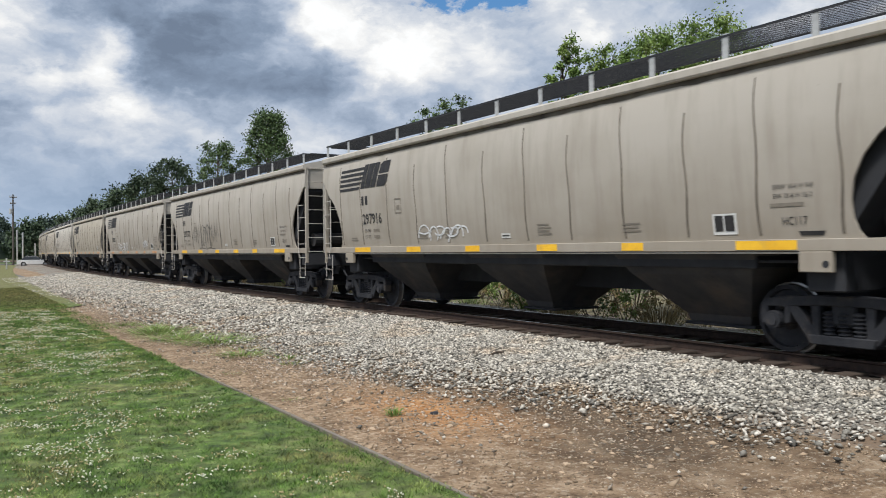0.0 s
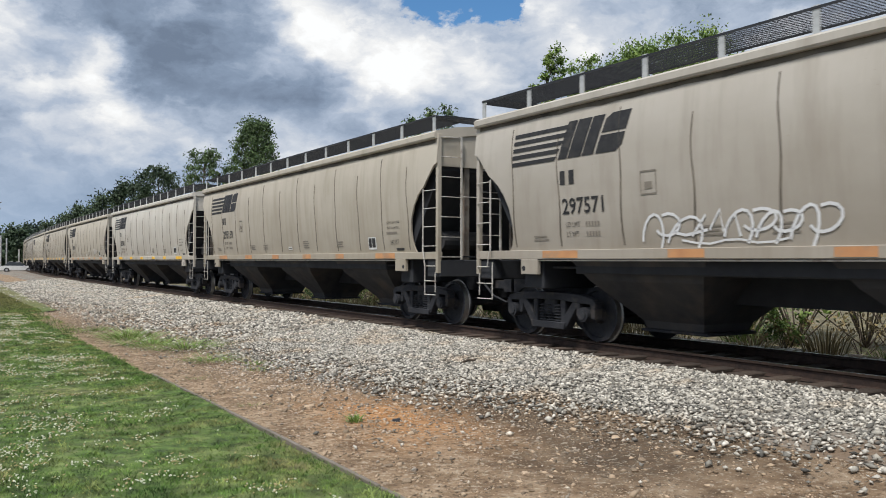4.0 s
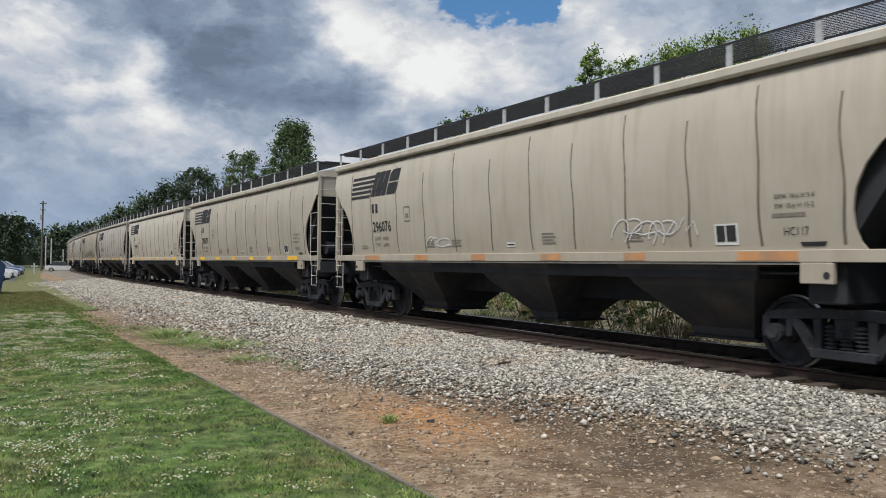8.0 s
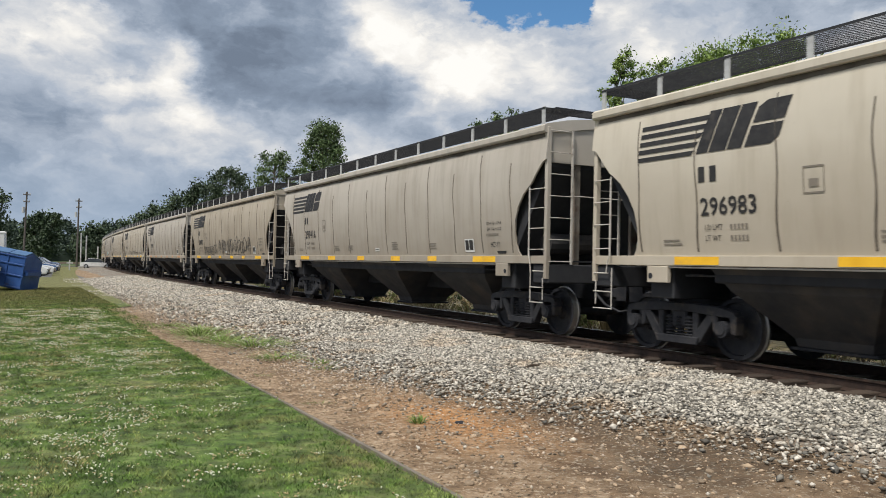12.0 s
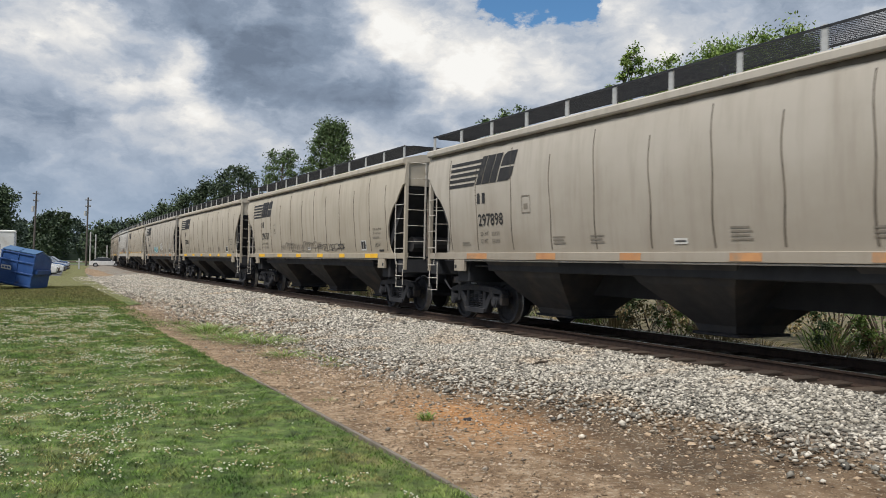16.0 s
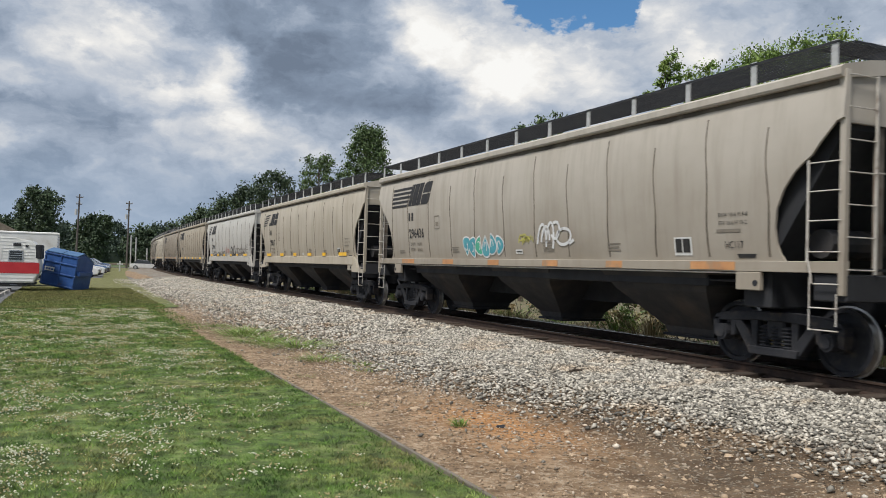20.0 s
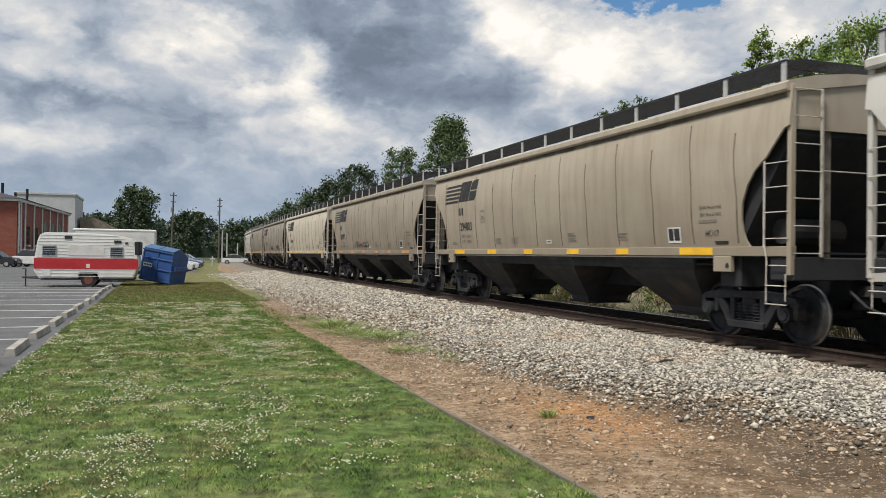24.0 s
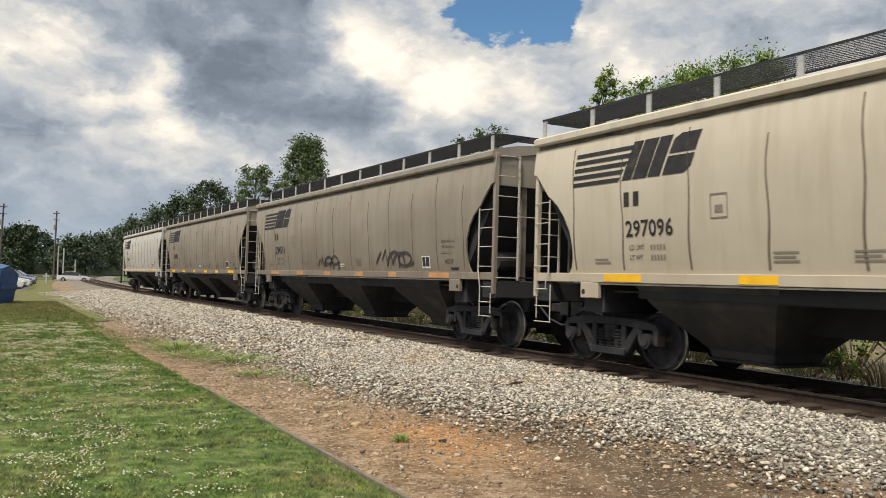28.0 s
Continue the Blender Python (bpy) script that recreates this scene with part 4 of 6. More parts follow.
    # markings
    stripes = [[(7.16 - 0.02 * k, 2.92 + 0.125 * k), (5.62 - 0.10 * k + 0.18, 2.92 + 0.125 * k), (5.62 - 0.10 * k + 0.1, 2.99 + 0.125 * k), (7.15 - 0.02 * k, 2.99 + 0.125 * k)] for k in range(5)]
    emblem_shapes = [[(6.95 - (7.16 - u) * 0.815, 2.93 + (v - 2.92) * 0.95) for u, v in poly] for poly in stripes + [
        [(5.68, 2.93), (5.42, 2.93), (5.12, 3.54), (5.38, 3.54)], [(5.39, 2.93), (5.02, 2.93), (4.72, 3.54), (5.09, 3.54)], [(4.99, 2.93), (4.68, 2.93), (4.38, 3.54), (4.69, 3.54)],
        [(4.62, 2.93), (4.10, 2.93), (3.94, 3.02), (3.86, 3.21), (4.48, 3.21)], [(4.46, 3.25), (3.84, 3.25), (3.76, 3.46), (3.72, 3.54), (4.18, 3.54), (4.36, 3.46)],
    ]]
    decal("logo", emblem_shapes, INK, car, "black striped railway emblem")
    bars("mark_bar", [quad(5.70, 5.58, 2.53, 2.75), quad(5.49, 5.37, 2.53, 2.75)], INK, car, lift=0.0065)
    for words, z in (("LD LMT", 1.86), ("LT WT", 1.71)):
        lettering(words, 0.115, 5.62, z, car, GREY_INK, "weight_text", "small stencilled weight words", 0.85)
    bars("weight_bar", [quad(5.16 - 0.065 * k, 5.12 - 0.065 * k, z, z + 0.075) for z in (1.86, 1.71) for k in range(5)], FAINT, car)
    bars("stencil_frame", [quad(3.98, 3.68, 2.58, 2.60), quad(3.98, 3.68, 2.26, 2.28), quad(3.98, 3.965, 2.28, 2.58), quad(3.695, 3.68, 2.28, 2.58), quad(3.90, 3.76, 2.34, 2.44)], FAINT, car)
    for y, n in ((6.45, 2), (3.0, 3), (1.9, 3), (-1.2, 4), (-3.3, 3)):
        bars("notice_bar", [quad(y, y - 0.38 + 0.05 * (k % 2), 1.66 + 0.055 * k, 1.685 + 0.055 * k) for k in range(n)], FAINT, car)
    decal("white_notice", [quad(-0.10, -0.38, 1.62, 1.71)], WHITE, car)
    decal("notice_bar", [quad(-0.13, -0.35, 1.655, 1.675)], INK, car, lift=0.011)
    decal("test_panel", [quad(-5.42, -5.03, 1.58, 1.86)], WHITE, car)
    bars("test_panel_black", [quad(-5.23, -5.385, 1.625, 1.835), quad(-5.065, -5.205, 1.625, 1.835)], INK, car, lift=0.012)
    for k, words in enumerate(("EXW 10-6 H 9-8", "EW 10-6 H 15-2")):
        lettering(words, 0.085, -6.0, 2.13 - 0.115 * k, car, INK, "dimension_text", "small stencilled dimensions", 0.95)
    bars("dimension_bar", [quad(-5.95, -6.42, 1.91, 1.955)], FAINT, car)
    lettering("HC117", 0.15, -6.1, 1.68, car, INK, "class_code", "black stencilled class code")
    decal("dark_patch", [[(-6.35, 1.545), (-6.65, 1.545), (-6.68, 1.60), (-6.32, 1.60)]], INK, car)
    # reflector strips on the side sill
    for k, (a, b) in enumerate(((6.2, 5.35), (3.52, 2.9), (1.1, 0.6), (-1.2, -1.75), (-3.3, -3.75), (-5.42, -6.32))):
        bm = bmesh.new()
        box(bm, -1.541, -1.536, b, a, 1.375, 1.49)
        part("reflector", bm, YELLOW, car)
    trucks = finish(boxed(-1.05, 1.05, -0.16, 0.16, 0.42, 0.74, 0.03), "truck", STEEL)
    frames = [finish(side_frame(s * 1.0), "side_frame", STEEL) for s in (-1, 1)]
    nests = [finish(springs(s * 1.0), "coil_spring", STEEL) for s in (-1, 1)]
    axle = wheelset()
    cap = bmesh.new()
    rod(cap, (-1.15, 0, 0.457), (-0.98, 0, 0.457), 0.12, 14)
    rod(cap, (-1.17, 0, 0.457), (-1.15, 0, 0.457), 0.08, 12)
    cap = finish(cap, "bearing_cap", STEEL)
    for e in (-1, 1):
        truck = part("truck", trucks, None, car, at=pose(0, e * 6.6, 0))
        for f in frames:
            part("side_frame", f, None, truck)
        for f in nests:
            for y in (-0.2, 0.0, 0.2):
                part("coil_spring", f, None, truck, at=pose(0, y, 0))
        for a in (-1, 1):
            part("wheelset", axle, None, truck, at=pose(0, a * 0.93, 0.457))
            for turn in (0, 180):
                part("bearing_cap", cap, None, truck, at=pose(0, a * 0.93, 0, 0, 0, turn))
    return car


# ---- the train's way ----
def progress(t):
    """Metres rolled towards the viewer at t seconds (less the arc length at which the first car's emblem starts)."""
    u = t / 28
    base = 19.366 + 0.4 * math.exp(-(t / 0.3) ** 2) - 290.592 * u - 50.772 * u * u + 27.907 * u ** 3 - 10.457 * u ** 4
    # the engine surges a little: seconds and metres
    knots = [(0, -0.15), (1, -0.03), (2, -0.2), (3, -0.46), (4.5, -0.62), (6, -0.71), (7, -0.62), (8, -0.65), (9, -0.62), (10, -0.52), (11, -0.46), (12.5, -0.1), (14, -0.13), (15, 0.05), (16, 0.22), (17, 0.36),
             (18, 0.5), (19, 0.36), (20, 0.82), (21, 0.94), (22, 0.87), (23.5, 0.9), (25, 1.0), (26, 1.3), (27, 1.34), (28, 1.65)]
    for k, ((t0, a), (t1, b)) in enumerate(zip(knots, knots[1:])):
        if t <= t1 or k == len(knots) - 2:
            m0 = (b - knots[k - 1][1]) / (t1 - knots[k - 1][0]) if k else (b - a) / (t1 - t0)
            m1 = (knots[k + 2][1] - a) / (knots[k + 2][0] - t0) if k + 2 < len(knots) else (b - a) / (t1 - t0)
            d = t1 - t0
            s = (t - t0) / d
            return base + (2 * s ** 3 - 3 * s ** 2 + 1) * a + (s ** 3 - 2 * s ** 2 + s) * d * m0 + (3 * s ** 2 - 2 * s ** 3) * b + (s ** 3 - s ** 2) * d * m1


# number, paint, reflectors, shift along the train
CARS = [
    ("", TAN, YELLOW, 0.0), ("297916", GREY, YELLOW, 0.0), ("297572", GREY, YELLOW, 0.0), ("297571", GREY, FADED, 0.0), ("295159", TAN, FADED, 0.0),
    ("297349", LIGHT, YELLOW, 0.0), ("296076", BONE, FADED, 0.0), ("296370", TAN, YELLOW, 0.0), ("296983", SAND, YELLOW, 0.0), ("297416", GREY, YELLOW, 0.0),
    ("296892", SOILED, YELLOW, 0.0), ("297898", GREY, FADED, 0.0), ("296757", TAN, YELLOW, 0.0), ("297383", TAN, YELLOW, 0.0), ("296436", GREY, FADED, 0.0),
    ("298317", TAN, YELLOW, -0.425), ("298344", PALE, YELLOW, -1.275), ("294803", SOILED, YELLOW, -1.7), ("297973", DRAB, FADED, -1.7), ("297096", SAND, YELLOW, -1.7),
    ("294511", DUSTY, FADED, -1.7), ("296402", DUSTY, YELLOW, -1.7), ("296644", PALE, YELLOW, -1.7),
]
STUBBY = (15, 16)     # shorter cars with deep plain sills


def car_pose(k, t):
    a = (k - 1) * COUPLED + CARS[k][3] + progress(t) - 7.18
    x0, y0, _ = track(a - 6.6)
    x1, y1, _ = track(a + 6.6)
    return pose((x0 + x1) / 2, (y0 + y1) / 2, RAIL, 0, 0, -math.degrees(math.atan2(x1 - x0, y1 - y0)))


def deep_sill(s):
    bm = boxed(s * 1.43, s * 1.56, -HALF + 1.15, HALF - 1.15, 1.285, 1.575, 0.01)
    for e in (-1, 1):
        prism(bm, [(e * (HALF - 1.3), 1.56), (e * (HALF - 1.0), 1.5), (e * (HALF - 0.75), 1.2), (e * (HALF - 0.02), 1.14), (e * (HALF - 0.02), 1.04), (e * (HALF - 1.3), 1.06)], "x", s * 1.45, s * 1.535)
    return finish(bm, "side_sill", TAN)


def emblem(polys):
    bm = bmesh.new()
    for poly in polys:
        bm.faces.new([bm.verts.new((0, u, v)) for u, v in poly])
    return finish(wrapped(bm, 0.007), "logo", INK)


deep_sills = [deep_sill(s) for s in (-1, 1)]
short_logo = emblem([[(7.1 - 0.1 * k, 2.96 + 0.11 * k), (6.42 - 0.16 * k, 2.98 + 0.115 * k), (6.36 - 0.16 * k, 3.04 + 0.115 * k), (7.08 - 0.1 * k, 3.02 + 0.11 * k)] for k in range(5)] + [
    [(5.9, 2.97), (5.62, 2.97), (5.54, 3.12), (5.82, 3.12)], [(5.58, 2.97), (5.25, 2.97), (5.0, 3.5), (5.33, 3.5)], [(5.22, 2.97), (4.95, 2.97), (4.7, 3.5), (4.97, 3.5)],
    [(4.9, 2.97), (4.45, 2.97), (4.3, 3.05), (4.22, 3.21), (4.76, 3.21)], [(4.74, 3.25), (4.2, 3.25), (4.12, 3.5), (4.5, 3.5), (4.66, 3.43)]])
first_car = hopper_car()
train = []
for k in range(len(CARS)):
    c = first_car if k == 0 else copy_thing(first_car, Matrix())
    c.matrix_basis = car_pose(k, 0)
    train.append(c)
for k, (number, paint, flash, _) in enumerate(CARS):
    c = train[k]
    for o in c.children:
        kind = o.name.split(".")[0]
        slot = o.material_slots[0]
        if kind in PAINTED and paint is not TAN:
            slot.link = "OBJECT"
            slot.material = paint
        if kind == "reflector" and flash is not YELLOW:
            slot.link = "OBJECT"
            slot.material = flash
    if number:
        lettering(number, 0.345, 5.68, 2.07, c, INK, "car_number", "black stencilled car number", 0.97, bold=0.006)
    if k in STUBBY:
        squash = Matrix.Diagonal((1, 0.9475, 1, 1))
        for o in c.children:
            kind = o.name.split(".")[0]
            if kind == "truck":
                o.matrix_basis = pose(0, o.matrix_basis.translation.y * 0.9475, 0)
                continue
            if kind == "side_sill":
                o.data = deep_sills[0 if o.data.vertices[0].co.x < 0 else 1]
                o.material_slots[0].link = "OBJECT"
                o.material_slots[0].material = PALE if k == 16 else SAND
            elif kind == "logo":
                o.data = short_logo
            elif kind == "reflector":
                o.matrix_basis = pose(-0.045, 0, 0.21)
            o.matrix_basis = squash @ o.matrix_basis


# ---- scattered stone, grass and weeds ----
def polyhedra(kind, count, seed):
    """Irregular stone shapes: kind 20 (icosahedron) or 8 (octahedron)."""
    bm = bmesh.new()
    if kind == 20:
        bmesh.ops.create_icosphere(bm, subdivisions=1, radius=1)
    else:
        for v in ((1, 0, 0), (0, 1, 0), (-1, 0, 0), (0, -1, 0), (0, 0, 1), (0, 0, -1)):
            bm.verts.new(v)
        bm.verts.ensure_lookup_table()
        for k in range(4):
            bm.faces.new([bm.verts[q] for q in (k, (k + 1) % 4, 4)])
            bm.faces.new([bm.verts[q] for q in ((k + 1) % 4, k, 5)])
    bm.verts.index_update()
    base = np.array([v.co for v in bm.verts])
    faces = np.array([[v.index for v in f.verts] for f in bm.faces])
    bm.free()
    r = np.random.default_rng(seed)
    shapes = [base * r.uniform(0.62, 1.25, (len(base), 1)) * r.uniform((1.0, 0.62, 0.4), (1.5, 0.95, 0.7)) for _ in range(count)]
    return shapes, faces


def scatter(name, places, sizes, mat, kind=20, seed=1):
    shapes, faces = polyhedra(kind, 9, seed)
    r = np.random.default_rng(seed)
    n, m = len(places), len(shapes[0])
    pick = r.integers(0, len(shapes), n)
    base = np.stack(shapes)[pick]
    turn, lean = r.uniform(0, 2 * np.pi, n), r.normal(0, 0.35, n)
    c, s, cl, sl = np.cos(turn), np.sin(turn), np.cos(lean), np.sin(lean)
    x = base[..., 0] * cl[:, None] + base[..., 2] * sl[:, None]
    z = -base[..., 0] * sl[:, None] + base[..., 2] * cl[:, None]
    y = base[..., 1]
    v = np.stack([x * c[:, None] - y * s[:, None], x * s[:, None] + y * c[:, None], z], -1) * sizes[:, None, None] + places[:, None]
    f = faces[None] + (np.arange(n) * m)[:, None, None]
    return raw(name, v.reshape(-1, 3), f.reshape(-1, 3), mat)


def gravel_line(y):
    """x at which the crushed stone gives way to dirt."""
    return np.interp(y, [4, 6, 7.2, 9, 12.3, 18, 24, 30, 36, 45, 60], [7.0, 6.75, 6.45, 5.95, 5.5, 5.3, 5.3, 5.2, 4.6, 4.1, 4.4])


def lift(xy):
    return np.array([shoulder(x, y) for x, y in xy])


def build_stones():
    r = np.random.default_rng(11)

    def spread(n, y0, y1, soft):
        y = r.uniform(y0, y1, n)
        bend = np.array([track(v)[0] for v in y]) - TRACK
        x = r.uniform(3.0, 9.0, n)
        g = gravel_line(y)
        keep = r.uniform(0, 1, n) < np.clip((x - g + soft) / (2 * soft), 0.02, 1) ** 1.6
        keep &= x < 8.62 + r.normal(0, 0.05, n)
        return np.stack([x + bend, y], -1)[keep]

    near = spread(110000, 3.2, 17, 1.5)
    p = np.c_[near, lift(near) + 0.036 + r.uniform(-0.012, 0.012, len(near))]
    size = np.exp(r.normal(math.log(0.0275), 0.28, len(near)))
    ob = new("ballast_stones", scatter("ballast_stones", p, size, STONE, 8, 3))
    tagged(ob, "loose grey and buff crushed ballast stones", "ballast", kind="stuff")
    far = spread(72000, 17, 70, 2.0)
    p = np.c_[far, lift(far) + 0.034 + r.uniform(-0.01, 0.015, len(far))]
    size = np.exp(r.normal(math.log(0.042), 0.28, len(far)))
    ob = new("distant_ballast_stones", scatter("distant_ballast_stones", p, size, STONE, 8, 5))
    tagged(ob, "crushed ballast stones further along the track", "ballast", kind="stuff")
    inner = np.stack([r.uniform(1.5, 4.2, 7000), r.uniform(0, 45, 7000)], -1)
    p = np.c_[inner[:, 0] + TRACK, inner[:, 1], np.array([shoulder(x + TRACK, y) for x, y in inner]) + 0.015 + r.uniform(-0.02, 0.01, len(inner))]
    ob = new("track_ballast_stones", scatter("track_ballast_stones", p, np.exp(r.normal(math.log(0.04), 0.3, len(inner))), STONE, 8, 6))
    tagged(ob, "dusty ballast stones beyond the rails", "ballast", kind="stuff")
    # finer stone trodden into the dirt beside the ballast
    y = r.uniform(5.0, 32, 60000)
    x = r.uniform(2.95, 6.8, len(y))
    g = gravel_line(y)
    drift = np.array([wave(a, b, 1.1, 23) for a, b in zip(x, y)])
    keep = (x < g + 0.7) & (r.uniform(0, 1, len(y)) < 0.75 * np.clip((x - 3.0) / (g - 3.0), 0, 1) ** 1.2 * np.interp(y, [5, 9, 13], [0.2, 0.45, 1]) * (1 + drift))
    xy = np.stack([x, y], -1)[keep]
    p = np.c_[xy, lift(xy) + 0.006]
    ob = new("fine_gravel", scatter("fine_gravel", p, np.exp(r.normal(math.log(0.017), 0.35, len(xy))).clip(0.006, 0.05), GRIT, 8, 9))
    tagged(ob, "fine pale stones trodden into the brown dirt", "gravel", kind="stuff")
    # pebbles on the dirt
    y = np.concatenate([r.uniform(3.4, 14, 14000), r.uniform(12, 34, 9000)])
    x = r.uniform(2.95, 6.8, len(y))
    keep = x < gravel_line(y) + 0.5
    xy = np.stack([x, y], -1)[keep]
    p = np.c_[xy, lift(xy) + 0.002]
    ob = new("dirt_pebbles", scatter("dirt_pebbles", p, np.exp(r.normal(math.log(0.0105), 0.55, len(xy))).clip(0.004, 0.05), PEBBLE, 8, 8))
    tagged(ob, "small pale pebbles scattered over the dirt", "pebbles", kind="stuff")


build_stones()


def build_grass():
    r = np.random.default_rng(21)
    n = 350000
    y = 3.6 + (r.uniform(0, 1, n) ** 1.9) * 44
    x = r.uniform(-2.0, 3.2, n)
    border = np.array([rim(v) for v in y])
    ragged = 0.10 * r.normal(0, 1, n) * np.where(y > 20, 4.0, 0.35)
    patch = np.array([wave(a, b, 0.9, 5) + 0.6 * wave(a, b, 3.1, 6) for a, b in zip(x, y)])
    keep = (x < border - 0.03 + ragged) & (patch > -0.8 + r.uniform(-0.3, 0.2, n))
    x, y, patch = x[keep], y[keep], patch[keep]
    n = len(x)
    grow = 1 + (y - 4) / 9
    clump = np.array([wave(a, b, 5.0, 16) for a, b in zip(x, y)])
    h = (0.016 + 0.022 * r.uniform(0, 1, n) ** 2 + 0.014 * patch + 0.03 * np.clip(clump, -0.5, 1)).clip(0.006, 1) * (0.78 + 0.16 * grow)
    w = 0.0028 * grow * r.uniform(0.7, 1.4, n)
    a, lean = r.uniform(0, 2 * np.pi, n), r.uniform(0, 2 * np.pi, n)
    tilt = h * r.uniform(0.3, 1.6, n)
    z = np.array([0.035 + 0.025 * wave(p, q, 0.35, 3) for p, q in zip(x, y)]) - 0.004
    root = np.stack([x, y, z], -1)
    side = np.stack([np.cos(a) * w, np.sin(a) * w, 0 * a], -1)
    tip = root + np.stack([np.cos(lean) * tilt, np.sin(lean) * tilt, h], -1)
    v = np.stack([root - side, root + side, tip], 1).reshape(-1, 3)
    tagged(new("grass", raw("grass", v, np.arange(len(v)).reshape(-1, 3), BLADE)), "short green lawn grass blades", "grass", kind="stuff")
    # clover heads in drifts
    m = 90000
    y = 4.2 + r.uniform(0, 1, m) ** 1.3 * 24
    x = r.uniform(-2.0, 2.6, m)
    drift = np.array([0.55 * wave(p, q, 0.6, 19) + 0.75 * wave(p, q, 1.7, 10) + 0.75 * wave(p, q, 4.5, 15) + 0.12 for p, q in zip(x, y)])
    keep = (drift > r.uniform(-0.05, 1.1, m)) & (x < 2.45) & (drift > 0.08 + 0.25 * np.clip(x - 1.6, 0, 2))
    x, y = x[keep], y[keep]
    p = np.stack([x, y, 0.035 + np.array([0.025 * wave(a, b, 0.35, 3) for a, b in zip(x, y)]) + r.uniform(0.02, 0.042, len(x))], -1)
    size = r.uniform(0.0055, 0.011, len(x)) * (1 + y / 30)
    dry = r.uniform(0, 1, len(x)) < 0.45 + 0.35 * np.array([wave(a, b, 0.8, 14) for a, b in zip(x, y)])
    ob = new("clover_flowers", scatter("clover_flowers", p[~dry], size[~dry], CLOVER, 8, 12))
    tagged(ob, "small white clover flower heads in the lawn", "flowers", kind="stuff")
    ob = new("faded_clover_flowers", scatter("faded_clover_flowers", p[dry], size[dry] * 1.1, DRY_HEAD, 8, 13))
    tagged(ob, "withered tan clover heads in the lawn", "flowers", kind="stuff")


build_grass()


def tuft(name, label, x, y, z, blades, height, width, mat, seed, category="weed", kind=""):
    r = np.random.default_rng(seed)
    a = r.uniform(0, 2 * np.pi, blades)
    d = width * r.uniform(0, 1, blades) ** 0.7
    root = np.stack([np.cos(a) * d * 0.5, np.sin(a) * d * 0.5, 0 * a - 0.01], -1)
    h = height * r.uniform(0.4, 1.0, blades)
    mid = root + np.stack([np.cos(a) * d * 0.4, np.sin(a) * d * 0.4, h * 0.7], -1)
    tip = root + np.stack([np.cos(a) * d * 1.0, np.sin(a) * d * 1.0, h], -1)
    b = r.uniform(0, 2 * np.pi, blades)
    w = min(0.042 * height, 0.0045 + 0.006 * height) * r.uniform(0.6, 1.3, blades)
    s = np.stack([np.cos(b) * w, np.sin(b) * w, 0 * b], -1)
    v = np.stack([root - s * 0.6, root + s * 0.6, mid + s, mid - s, tip], 1).reshape(-1, 3)
    k = np.arange(blades)[:, None] * 5
    f = np.concatenate([k + [0, 1, 2], k + [0, 2, 3], k + [3, 2, 4]])
    ob = new(name, raw(name, v, f, mat))
    ob.matrix_basis = pose(x, y, z)
    return tagged(ob, label, category, group="" if kind else "weeds along the track", kind=kind)


def build_weeds():
    for k, (x, y, n, h, w) in enumerate(((3.92, 7.9, 90, 0.11, 0.12), (3.75, 18.9, 420, 0.24, 0.9), (4.3, 16.2, 420, 0.17, 0.95), (4.15, 14.0, 220, 0.12, 0.6), (4.7, 13.2, 110, 0.1, 0.35), (3.95, 17.4, 400, 0.17, 0.9),
                                         (4.45, 12.4, 70, 0.08, 0.3), (3.55, 21.5, 120, 0.15, 0.5), (4.1, 20.2, 120, 0.14, 0.5), (3.35, 12.0, 60, 0.05, 0.25), (3.3, 9.4, 46, 0.05, 0.18), (4.35, 15.0, 90, 0.07, 0.6))):
        tuft("weeds", "thin light green weeds growing in the dirt", x, y, shoulder(x, y), n, h, w, WEED, 40 + k, kind="stuff")
    clod = bmesh.new()
    bmesh.ops.create_icosphere(clod, subdivisions=2, radius=0.06)
    for v in clod.verts:
        v.co *= 1 + 0.5 * noise.noise(v.co * 22)
        v.co.z *= 0.45
    solid("clod", clod, STEEL, "dark clod of earth on the bare dirt", "clod", at=pose(4.34, 7.72, shoulder(4.34, 7.72)), smooth=60)
    stick = bmesh.new()
    pipe(stick, [(-0.14, 0, 0.02), (0, 0.02, 0.03), (0.15, -0.01, 0.02)], 0.02, 7)
    solid("stick", stick, BARK, "short dark stick lying on the ballast", "stick", at=pose(7.06, 10.35, shoulder(7.06, 10.35) + 0.05, 0, 0, 20))
    r = random.Random(5)
    stones = []
    for k in range(4):
        bm = bmesh.new()
        bmesh.ops.create_icosphere(bm, subdivisions=2, radius=1)
        for v in bm.verts:
            v.co *= 1 + 0.35 * noise.noise(v.co * 1.7 + Vector((k * 5, 0, 0)))
            v.co.z *= 0.55
        stones.append(finish(bm, "stone", PEBBLE, 40))
    for k in range(90):
        y = r.uniform(4.6, 12)
        x = r.uniform(3.2, gravel_line(y) - 0.1)
        s = r.uniform(0.02, 0.045)
        ob = new("stone", stones[k % 4])
        ob.matrix_basis = pose(x, y, shoulder(x, y) + s * 0.2, r.uniform(-10, 10), 0, r.uniform(0, 360)) @ Matrix.Diagonal((s, s, s, 1))
        tagged(ob, "pale loose stone lying on the dirt", "stone", "loose stones on the dirt")


build_weeds()


